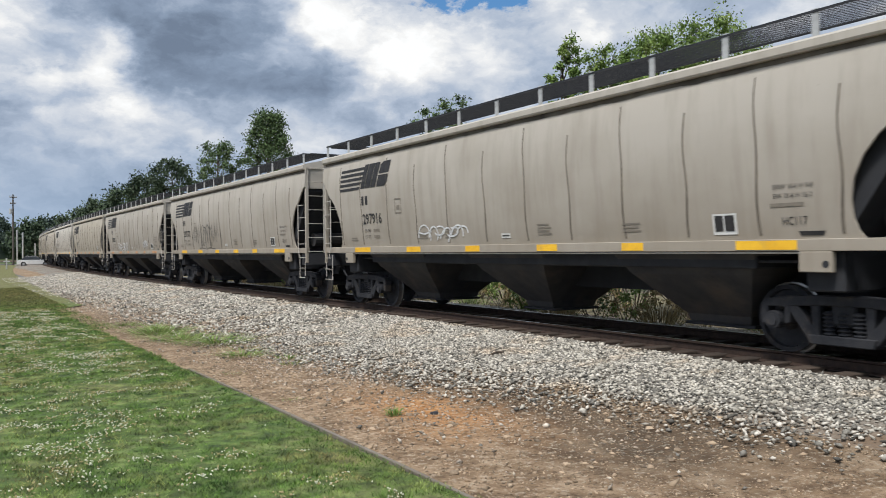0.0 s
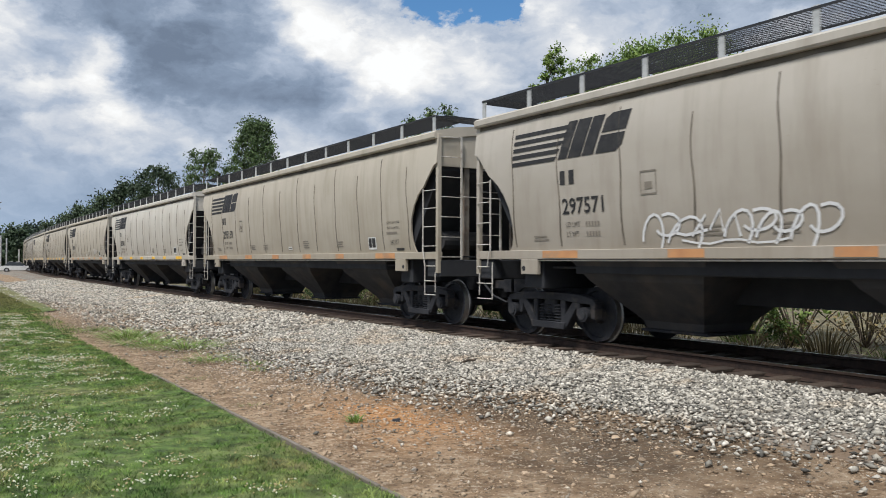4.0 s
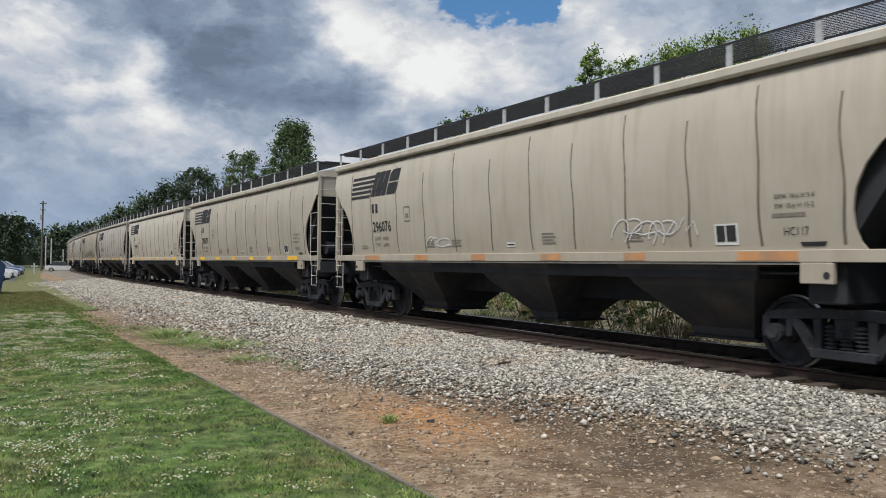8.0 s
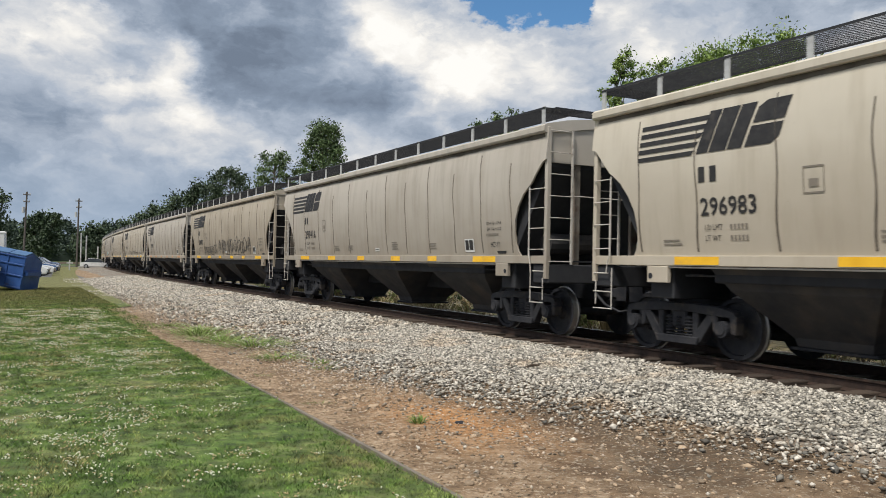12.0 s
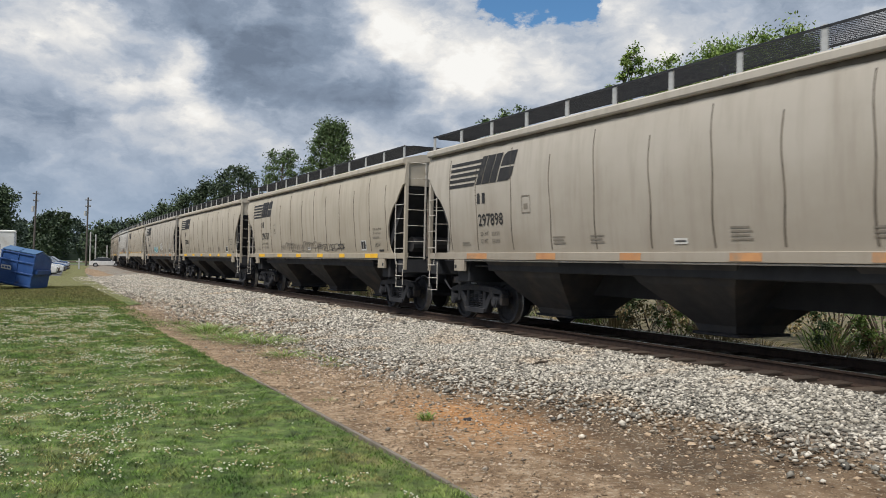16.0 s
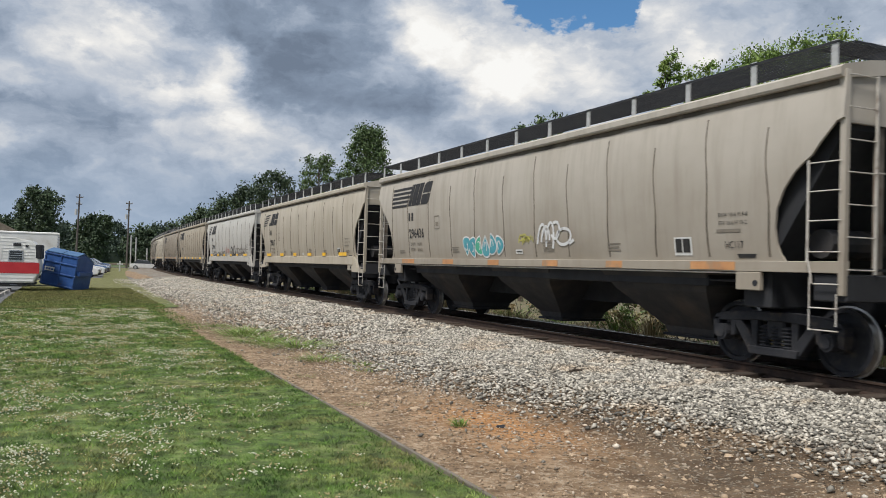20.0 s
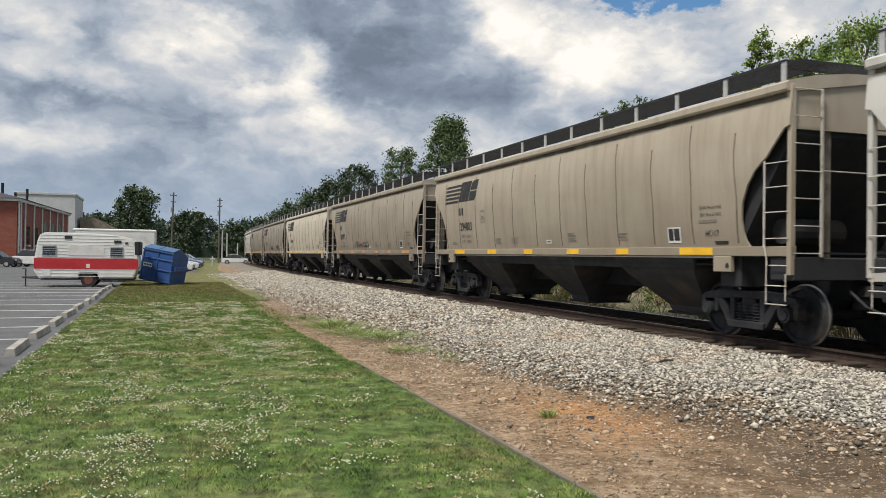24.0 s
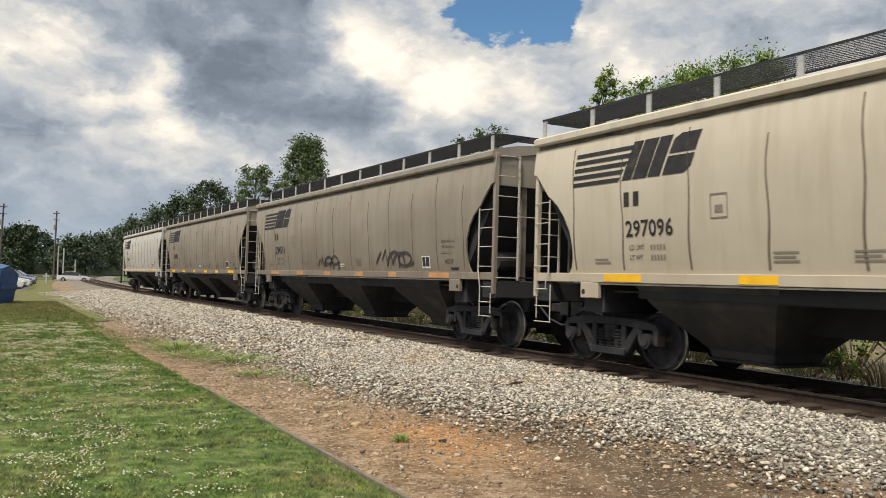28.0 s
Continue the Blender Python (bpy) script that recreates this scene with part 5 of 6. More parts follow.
def build_edging():
    root = thing("lawn_edging", "weathered grey edging boards between lawn and dirt", "edging", kind="structure")
    y = 3.0
    while y < 11.5:
        x0, x1 = rim(y), rim(y + 2.38)
        ob = part("edging_board", boxed(-0.018, 0.018, 0.0, 2.38, -0.08, 0.035, 0.006), EDGING, root)
        ob.matrix_basis = pose(x0 + 0.02, y, 0.005 + 0.008 * wave(0, y, 1), 0, 0, -math.degrees(math.atan2(x1 - x0, 2.38)))
        y += 2.4


build_edging()


# ---- trees ----
def leaves(name, clumps, mat, size, seed):
    """Leaf blades round clump centres: rows of x, y, z, radius, count."""
    r = np.random.default_rng(seed)
    centre = np.concatenate([np.tile(c[:3], (int(c[4]), 1)) for c in clumps])
    radius = np.concatenate([np.full(int(c[4]), c[3]) for c in clumps])
    n = len(centre)
    d = r.normal(0, 1, (n, 3))
    d /= np.linalg.norm(d, axis=1)[:, None]
    p = centre + d * (radius * np.abs(r.normal(0, 0.55, n)).clip(0, 1.0) ** 0.8)[:, None] * (1, 1, 0.85)
    u = r.normal(0, 1, (n, 3))
    u /= np.linalg.norm(u, axis=1)[:, None]
    w = np.cross(u, r.normal(0, 1, (n, 3)))
    w /= np.linalg.norm(w, axis=1)[:, None]
    s = size * r.uniform(0.6, 1.4, n)[:, None]
    v = np.stack([p - u * s, p + w * s * 0.5, p + u * s, p - w * s * 0.5], 1).reshape(-1, 3)
    return raw(name, v, np.arange(4 * n).reshape(-1, 4), mat)


def tree(x, y, base, height, spread, crown_low, label, mat=None, seed=1, clumps=26, per=150, leaf=0.16, name="tree", group="trees beyond the track", bare=0):
    """A tapered trunk, forking limbs and a crown of leaf clumps with gaps; crown_low: share of the height at which it starts."""
    r = random.Random(seed)
    root = thing(name, label, "tree", pose(x, y, base), group)
    bm = bmesh.new()
    top = Vector((r.uniform(-0.3, 0.3), r.uniform(-0.3, 0.3), height * 0.92))
    trunk = [Vector((0, 0, -0.1)), Vector((r.uniform(-0.1, 0.1), 0, height * 0.3)), Vector((r.uniform(-0.25, 0.25), r.uniform(-0.2, 0.2), height * 0.62)), top]
    r0 = height * 0.016
    for k, (a, b) in enumerate(zip(trunk, trunk[1:])):
        rod(bm, a, b, r0 * (1 - 0.28 * k), 8, r0 * (1 - 0.28 * (k + 1)))
    spots = []
    for k in range(clumps):
        f = crown_low + (1 - crown_low) * ((k + 0.5) / clumps) ** 0.85
        z = height * f
        t = (f - crown_low) / (1 - crown_low)
        reach = spread * math.sqrt(1 - 0.85 * (2 * t - 0.9) ** 2 / 1.21) * r.uniform(0.35, 1.0)
        a = k * 2.4 + r.uniform(-0.5, 0.5)
        tip = Vector((math.cos(a) * reach, math.sin(a) * reach, z))
        start = trunk[1].lerp(top, max(0.0, min(1, (f - 0.32) / 0.7)))
        rod(bm, start - Vector((0, 0, height * 0.05)), tip, r0 * 0.2, 5, r0 * 0.05)
        rad = spread * r.uniform(0.32, 0.50)
        spots.append((*tip, rad, per * r.uniform(0.7, 1.2)))
        if r.random() < 0.5:
            q = tip + Vector((r.uniform(-1, 1), r.uniform(-1, 1), r.uniform(-0.3, 0.9))) * spread * 0.3
            spots.append((*q, rad * 0.55, per * 0.35))
    for k in range(bare):
        a = -2.2 + 0.5 * k
        rod(bm, trunk[1].lerp(top, 0.3), Vector((math.cos(a) * spread * 1.5, math.sin(a) * spread, height * (0.62 + 0.1 * k))), r0 * 0.35, 5, r0 * 0.08)
    part("trunk", bm, BARK, root)
    part("crown", leaves("crown", spots, mat or LEAF, leaf, seed), None, root, "leafy crown with gaps of sky")
    return root


def polar(az, d):
    return d * math.sin(radians(az)), d * math.cos(radians(az))


def build_trees():
    def at(az, d, el_top, spread, low, label, **kw):
        x, y = polar(az, d)
        tree(x, y, 0, 1.7 + d * math.tan(radians(el_top)), spread, low, label, **kw)

    at(19.3, 75, 9.4, 2.35, 0.64, "tall slender tree with a rounded airy green crown", seed=3, clumps=36, per=330, leaf=0.11)
    at(16.0, 80, 7.3, 2.2, 0.66, "smaller tree with pale bare limbs beside a green crown", seed=4, clumps=24, per=210, leaf=0.11, bare=3)
    at(13.0, 105, 6.0, 3.0, 0.45, "leafy green tree behind the railway cars", mat=LEAF_DARK, seed=5, clumps=32, per=260, leaf=0.15)
    at(11.4, 108, 5.0, 3.3, 0.3, "dense green tree behind the railway cars", mat=LEAF_DARK, seed=6, clumps=34, per=260, leaf=0.17)
    at(10.0, 112, 4.2, 3.2, 0.3, "dense green tree behind the railway cars", mat=LEAF_DARK, seed=7, clumps=32, per=240, leaf=0.17)
    at(8.7, 118, 3.4, 3.2, 0.3, "dense green tree behind the railway cars", mat=LEAF_DARK, seed=17, clumps=30, per=220, leaf=0.18)
    at(7.6, 125, 2.8, 3.2, 0.3, "dense green tree behind the railway cars", mat=LEAF_DARK, seed=19, clumps=28, per=200, leaf=0.19)
    at(40.1, 30, 14.5, 0.75, 0.72, "young tree top with bright sparse leaves", mat=LEAF_LIT, seed=8, clumps=16, per=230, leaf=0.06)
    at(42.3, 31, 13.6, 0.95, 0.72, "young tree top with bright sparse leaves", mat=LEAF_LIT, seed=9, clumps=16, per=230, leaf=0.06)
    at(46.0, 32, 14.4, 1.9, 0.55, "broad bright green tree top beyond the track", mat=LEAF_LIT, seed=10, clumps=38, per=420, leaf=0.06)
    at(50.0, 33, 14.9, 1.9, 0.55, "broad bright green tree top beyond the track", mat=LEAF_LIT, seed=11, clumps=36, per=420, leaf=0.06)
    at(32.3, 42, 10.6, 1.3, 0.6, "small green tree top beyond the track", seed=12, clumps=14, per=150, leaf=0.08)
    at(30.3, 44, 9.9, 1.2, 0.6, "small green tree top beyond the track", seed=13, clumps=12, per=130, leaf=0.08)
    at(-1.7, 190, 4.05, 5.2, 0.22, "large dark broadleaf tree behind the parking lot", mat=LEAF_DARK, seed=14, clumps=44, per=170, leaf=0.34, group="trees by the lot")
    at(1.6, 210, 2.6, 5.0, 0.15, "rounded dark green tree behind the parking lot", mat=LEAF_DARK, seed=15, clumps=30, per=130, leaf=0.38, group="trees by the lot")
    at(-3.6, 200, 2.2, 4.5, 0.15, "rounded dark green tree behind the parking lot", mat=LEAF_DARK, seed=16, clumps=26, per=130, leaf=0.38, group="trees by the lot")
    at(4.6, 175, 1.9, 4.0, 0.1, "low rounded green tree behind the crossing", mat=LEAF_DARK, seed=18, clumps=26, per=130, leaf=0.34, group="trees by the lot")


build_trees()


def build_bushes():
    r = random.Random(9)
    for k in range(30):
        near = k < 16
        y = -4 + 1.35 * k + r.uniform(-0.5, 0.5) if near else 17 + 2.6 * (k - 16) + r.uniform(-0.8, 0.8)
        x = (15.4 if k % 2 else 16.6) + r.uniform(-0.4, 0.6) if near else 15.6 + r.uniform(-0.6, 2.2)
        h = r.uniform(3.6, 5.3) if near else r.uniform(1.1, 2.9)
        root = thing("bush", "leafy green bush growing beside the railway track", "bush", pose(x, y, 0), "bushes beyond the track")
        bm = bmesh.new()
        spots = []
        for j in range(15 if near else 11):
            a = j * 2.4 + r.uniform(-0.4, 0.4)
            f = (j + 0.6) / (15 if near else 11)
            tip = Vector((math.cos(a) * h * 0.40 * r.uniform(0.4, 1), math.sin(a) * h * 0.5 * r.uniform(0.4, 1), h * (0.2 + 0.8 * f)))
            rod(bm, (0, 0, -0.05), tip, 0.02, 5, 0.006)
            spots.append((*tip, h * 0.2, 260 if near else 150))
        part("woody_base", bm, BARK, root)
        part("foliage", leaves("foliage", spots, (LEAF_LIT, LEAF, LEAF)[k % 3], 0.055, 60 + k), None, root)
    for k in range(58):
        y = -2 + 0.85 * k + r.uniform(-0.5, 0.5)
        x = 13.5 + r.uniform(-0.5, 1.6)
        h = r.uniform(0.5, 1.55)
        root = thing("shrub", "low leafy shrub in the weeds beside the track", "shrub", pose(x, y, -0.03), "shrubs beyond the track")
        bm = bmesh.new()
        spots = []
        for j in range(7):
            a = j * 2.4 + r.uniform(-0.4, 0.4)
            tip = Vector((math.cos(a) * h * 0.6 * r.uniform(0.3, 1), math.sin(a) * h * 0.6 * r.uniform(0.3, 1), h * (0.25 + 0.75 * (j + 0.6) / 7)))
            rod(bm, (0, 0, -0.05), tip, 0.012, 5, 0.004)
            spots.append((*tip, h * 0.26, 90))
        part("woody_base", bm, BARK, root)
        part("foliage", leaves("foliage", spots, (LEAF, STRAW, STRAW, LEAF_LIT, STRAW)[k % 5], 0.04, 300 + k), None, root)
    for k in range(44):
        y = -2 + 1.15 * k + r.uniform(-0.5, 0.5)
        x = 13.1 + r.uniform(-0.5, 1.3)
        tuft("dry_weed", "dry straw-coloured weed clump beside the track", x, y, -0.05, 150, r.uniform(0.35, 0.95), r.uniform(0.4, 0.8), (STRAW, STRAW, WEED)[k % 3], 200 + k)


build_bushes()


def build_woods():
    """Far woods round the horizon, as one uneven mass of leaf clumps."""
    r = random.Random(31)
    spots = []
    for k in range(900):
        az = -30 + 60 * k / 900 + r.uniform(-0.2, 0.2)
        d = 300 + r.uniform(-25, 30)
        x, y = polar(az, d)
        top = 13.2 + 3.5 * noise.noise(Vector((az * 0.35, 3, 0))) + 1.8 * noise.noise(Vector((az * 1.6, 8, 0)))
        z = top * (0.1 + 0.86 * r.uniform(0, 1) ** 0.7)
        spots.append((x, y, z, r.uniform(1.8, 3.2), 110))
    ob = new("woods", leaves("woods", spots, WOODS, 0.5, 77))
    tagged(ob, "distant dark green woods along the horizon", "woods", kind="stuff")
    back = bmesh.new()
    rings = []
    for k in range(61):
        x, y = polar(-30 + k, 330)
        rings.append((back.verts.new((x, y, -1)), back.verts.new((x, y, 10.5 + 2.5 * noise.noise(Vector((k * 0.35 - 10, 3, 0)))))))
    for a, b in zip(rings, rings[1:]):
        back.faces.new((a[0], b[0], b[1], a[1]))
    solid("woods_backdrop", back, WOODS, "shaded depth of the distant woods", "backdrop", kind="structure")


build_woods()


# ---- parking lot and what stands round it ----
BLUE = material("dumpster_blue", [(0.018, 0.06, 0.21), (0.03, 0.095, 0.29)], 2, 0.5, bump=0.2, bump_scale=12, stain=(0.09, 0.08, 0.08), stain_scale=1.6, stain_span=(0.6, 0.8))
BLUE_LID = material("lid_blue", [(0.04, 0.10, 0.22), (0.07, 0.15, 0.28)], 2, 0.45)
CREAM = material("camper_white", [(0.66, 0.66, 0.64), (0.76, 0.76, 0.73)], 1.2, 0.45, stain=(0.55, 0.52, 0.46), stain_scale=1.0, stain_span=(0.6, 0.85))
RED = material("camper_red", [(0.40, 0.018, 0.025), (0.52, 0.035, 0.04)], 1.5, 0.4)
GLASS = material("dark_glass", [(0.015, 0.018, 0.02), (0.04, 0.045, 0.05)], 0.5, 0.12, spec=0.6)
RUBBER = material("rubber", [(0.015, 0.015, 0.016), (0.03, 0.03, 0.03)], 8, 0.85)
CHROME = material("bright_metal", [(0.5, 0.5, 0.5), (0.62, 0.62, 0.62)], 6, 0.3, 0.9)
BRICK = material("red_brick", [(0.17, 0.045, 0.03), (0.27, 0.085, 0.055)], 3, 0.9, bump=0.3, bump_scale=12, stretch=(1, 1, 4), stain=(0.21, 0.12, 0.09), stain_scale=0.4)
SHINGLE = material("dark_roof", [(0.035, 0.035, 0.04), (0.07, 0.07, 0.075)], 2, 0.9, bump=0.4)
STUCCO = material("pale_wall", [(0.42, 0.43, 0.43), (0.52, 0.53, 0.53)], 0.8, 0.9)
BUFF = material("tan_roof", [(0.16, 0.13, 0.10), (0.24, 0.20, 0.16)], 1.5, 0.9)
POLE = material("pole_wood", [(0.07, 0.06, 0.055), (0.13, 0.115, 0.10)], 4, 0.9, stretch=(3, 3, 0.4))
LINE = material("lot_paint", [(0.48, 0.48, 0.46), (0.66, 0.66, 0.64)], 5, 0.8, stain=(0.16, 0.16, 0.16), stain_scale=4, stain_span=(0.6, 0.75))
GREEN_P = material("green_panel", [(0.05, 0.16, 0.10), (0.09, 0.23, 0.15)], 2, 0.6)
PAINTS = [material("car_" + n, [c, tuple(v * 1.15 for v in c)], 1, 0.3, spec=0.6) for n, c in (
    ("white", (0.62, 0.62, 0.62)), ("silver", (0.36, 0.37, 0.39)), ("navy", (0.02, 0.045, 0.12)), ("black", (0.02, 0.02, 0.022)), ("blue", (0.05, 0.11, 0.24)))]


def build_lot():
    stalls = thing("stall_marking", "faded white parking stall lines on asphalt", "road marking", kind="structure")
    mesh = finish(boxed(-5.4, 0, -0.05, 0.05, -0.01, 0.005), "stall_line", LINE)
    for k in range(15):
        part("stall_line", mesh, None, stalls, at=pose(-2.55, 9.2 + 2.74 * k, 0.0))
    outline = [(-0.085, 0.0), (0.085, 0.0), (0.06, 0.12), (-0.06, 0.12)]
    stop = bmesh.new()
    prism(stop, outline, "y", -0.9, 0.9)
    stop = finish(stop, "wheel_stop", CONCRETE)
    r = random.Random(2)
    for k in range(13):
        ob = new("wheel_stop", stop)
        ob.matrix_basis = pose(-2.36 + r.uniform(-0.05, 0.05), 10.0 + 2.74 * k, 0.0, 0, 0, r.uniform(-2.5, 2.5))
        tagged(ob, "worn concrete wheel stop at the lot's edge", "wheel stop", "wheel stops")
    slab = bmesh.new()
    box(slab, -2.0, 5.2, 66, 150, -0.2, -0.01)
    solid("parking_lot_annex", slab, ASPHALT, "further part of the asphalt parking lot", "pavement", kind="structure")
    road = bmesh.new()
    box(road, -60, 60, 152, 160, -0.2, 0.05)
    solid("crossing_road", road, ASPHALT, "road crossing the railway beyond the lot", "road", kind="structure")


build_lot()


def wheel_mesh(r=0.33, w=0.2):
    tyre = bmesh.new()
    rod(tyre, (-w / 2, 0, 0), (w / 2, 0, 0), r, 20)
    hub = bmesh.new()
    rod(hub, (-w / 2 - 0.01, 0, 0), (w / 2 + 0.01, 0, 0), r * 0.6, 14)
    return finish(tyre, "tyre", RUBBER), finish(hub, "rim", CHROME)


def build_camper():
    root = thing("camper_trailer", "white vintage camper trailer with a wide red stripe", "camper trailer", pose(-5.72, 42.2, 0.0, 0, 0, -2))
    shape = [(0.25, 0.42), (0.0, 0.78), (0.05, 1.5), (0.16, 2.2), (0.26, 2.46), (0.48, 2.58), (2.3, 2.58), (3.6, 2.50), (4.28, 2.36), (4.42, 2.2), (4.62, 1.3), (4.62, 1.0), (4.36, 0.42), (2.85, 0.42), (2.75, 0.66), (2.0, 0.66), (1.9, 0.42)]
    bm = bmesh.new()
    prism(bm, shape, "y", 0.0, 2.1)
    bmesh.ops.bevel(bm, geom=[e for e in bm.edges if abs(e.verts[0].co.y - e.verts[1].co.y) < 0.01], offset=0.05, segments=2, affect="EDGES")
    body = part("body", bm, CREAM, root)
    # ribbed siding
    for k in range(14):
        z = 0.50 + 0.15 * k
        if 0.82 < z < 1.36:
            continue
        x0 = 0.10 + 0.10 * (z > 2.2)
        part("siding_rib", boxed(x0 + 0.05, 4.40 if z < 2.2 else 4.0, -0.012, 0.0, z, z + 0.02), CREAM, body)
    part("stripe", boxed(0.02, 4.6, -0.016, 0.0, 0.86, 1.36), RED, root, "wide red side stripe")
    for x0, x1, z0, z1 in ((0.36, 0.98, 1.46, 1.96), (3.32, 3.92, 1.42, 1.92)):
        w = part("window", boxed(x0, x1, -0.03, -0.004, z0, z1), CHROME, root)
        for j in range(4):
            h = (z1 - z0 - 0.08) / 4
            part("louvre_pane", boxed(x0 + 0.04, x1 - 0.04, -0.045, -0.031, z0 + 0.04 + j * h + 0.012, z0 + 0.04 + (j + 1) * h - 0.012), GLASS, w)
    for x0, x1, z0, z1 in ((1.32, 1.64, 2.28, 2.42), (3.5, 3.82, 2.1, 2.24), (4.0, 4.12, 2.06, 2.16)):
        part("vent", boxed(x0, x1, -0.03, -0.004, z0, z1), STEEL, root)
    part("hatch", boxed(1.5, 3.05, -0.018, -0.002, 1.50, 1.98, 0.004), WHITE, root)
    part("panel", boxed(0.38, 0.74, -0.02, -0.002, 0.52, 0.84, 0.004), WHITE, root)
    part("filler_cap", boxed(2.28, 2.44, -0.02, -0.017, 0.92, 1.10), WHITE, root)
    part("tail_trim", boxed(4.42, 4.66, -0.012, 2.1, 1.55, 2.2, 0.03), STEEL, root)
    tyre, rim_mesh = wheel_mesh(0.34, 0.2)
    for y in (0.12, 1.98):
        w = part("wheel", tyre, None, root, at=pose(2.38, y, 0.34, 0, 0, 90))
        part("rim", finish(rod(bmesh.new(), (-0.115, 0, 0), (0.115, 0, 0), 0.2, 14), "rim", material("rusty_rim", [(0.14, 0.04, 0.03), (0.2, 0.06, 0.05)], 5, 0.7)) if y < 1 else rim_mesh, None, w)
    frame_bm = bmesh.new()
    pipe(frame_bm, [(0.2, 0.4, 0.42), (-0.62, 1.05, 0.42)], 0.05)
    pipe(frame_bm, [(0.2, 1.7, 0.42), (-0.62, 1.05, 0.42)], 0.05)
    part("hitch_frame", frame_bm, STEEL, root)
    jack = bmesh.new()
    rod(jack, (-0.5, 1.05, 0.0), (-0.5, 1.05, 0.85), 0.03, 8)
    rod(jack, (-0.5, 1.05, 0.0), (-0.5, 1.05, 0.03), 0.12, 10)
    rod(jack, (-0.66, 1.05, 0.84), (-0.5, 1.05, 0.84), 0.015, 6)
    part("jack", jack, STEEL, root)
    part("floor_frame", boxed(0.3, 4.4, 0.1, 2.0, 0.34, 0.42), STEEL, root)


def build_trailer():
    root = thing("cargo_trailer", "white enclosed cargo trailer behind the camper", "trailer", pose(-4.75, 49.5, 0.0))
    part("body", boxed(0, 4.35, 0, 2.2, 0.62, 2.98, 0.06), WHITE, root)
    part("roof_trim", boxed(-0.02, 4.37, -0.02, 2.22, 2.86, 2.96, 0.02), CREAM, root)
    for x in (0.0, 4.28):
        part("corner_trim", boxed(x - 0.01, x + 0.08, -0.02, 0.06, 0.62, 2.86), CHROME, root)
    part("rear_door", boxed(4.35, 4.38, 0.1, 2.1, 0.7, 2.8, 0.01), STUCCO, root)
    part("floor_frame", boxed(0.1, 4.25, 0.1, 2.1, 0.45, 0.62), STEEL, root)
    tyre, rim_mesh = wheel_mesh(0.33, 0.2)
    for x in (1.8, 2.6):
        for y in (0.1, 2.1):
            w = part("wheel", tyre, None, root, at=pose(x, y, 0.33, 0, 0, 90))
            part("rim", rim_mesh, None, w)


def build_dumpster():
    root = thing("dumpster", "blue steel dumpster leaning on the grass", "dumpster", pose(-1.14, 44.6, 0.33, 0, 9.5, -31))
    bm = bmesh.new()
    prism(bm, [(0.0, 0.0), (1.5, 0.0), (1.5, 1.35), (0.55, 1.75), (0.0, 1.62)], "x", 0.0, 1.72)
    bmesh.ops.bevel(bm, geom=bm.edges[:], offset=0.015, segments=1, affect="EDGES")
    part("body", bm, BLUE, root)
    for z in (0.05, 0.62, 1.15, 1.54):
        part("band", boxed(-0.03, 1.75, -0.045, 0.0, z, z + 0.07, 0.008), BLUE, root)
    for x in (0.0, 0.83, 1.64):
        part("rib", boxed(x, x + 0.07, -0.035, 0.0, 0.12, 1.54, 0.006), BLUE, root)
    for x in (-0.16, 1.72):
        part("lift_pocket", boxed(x, x + 0.16, 0.1, 1.3, 0.70, 0.92, 0.01), BLUE, root)
    for x in (0.02, 0.88):
        bm = bmesh.new()
        prism(bm, [(-0.03, 1.64), (0.55, 1.78), (1.53, 1.37), (1.53, 1.41), (0.55, 1.83), (-0.03, 1.68)], "x", x, x + 0.82)
        part("lid", bm, BLUE_LID, root, "plastic lid")
    plate = part("sign_plate", boxed(0.12, 0.62, -0.05, -0.036, 0.72, 0.92), WHITE, root)
    for k in range(3):
        part("sign_bar", boxed(0.17 + 0.15 * k, 0.28 + 0.15 * k, -0.056, -0.0505, 0.78, 0.86), BLUE, plate)


build_camper()
build_trailer()
build_dumpster()


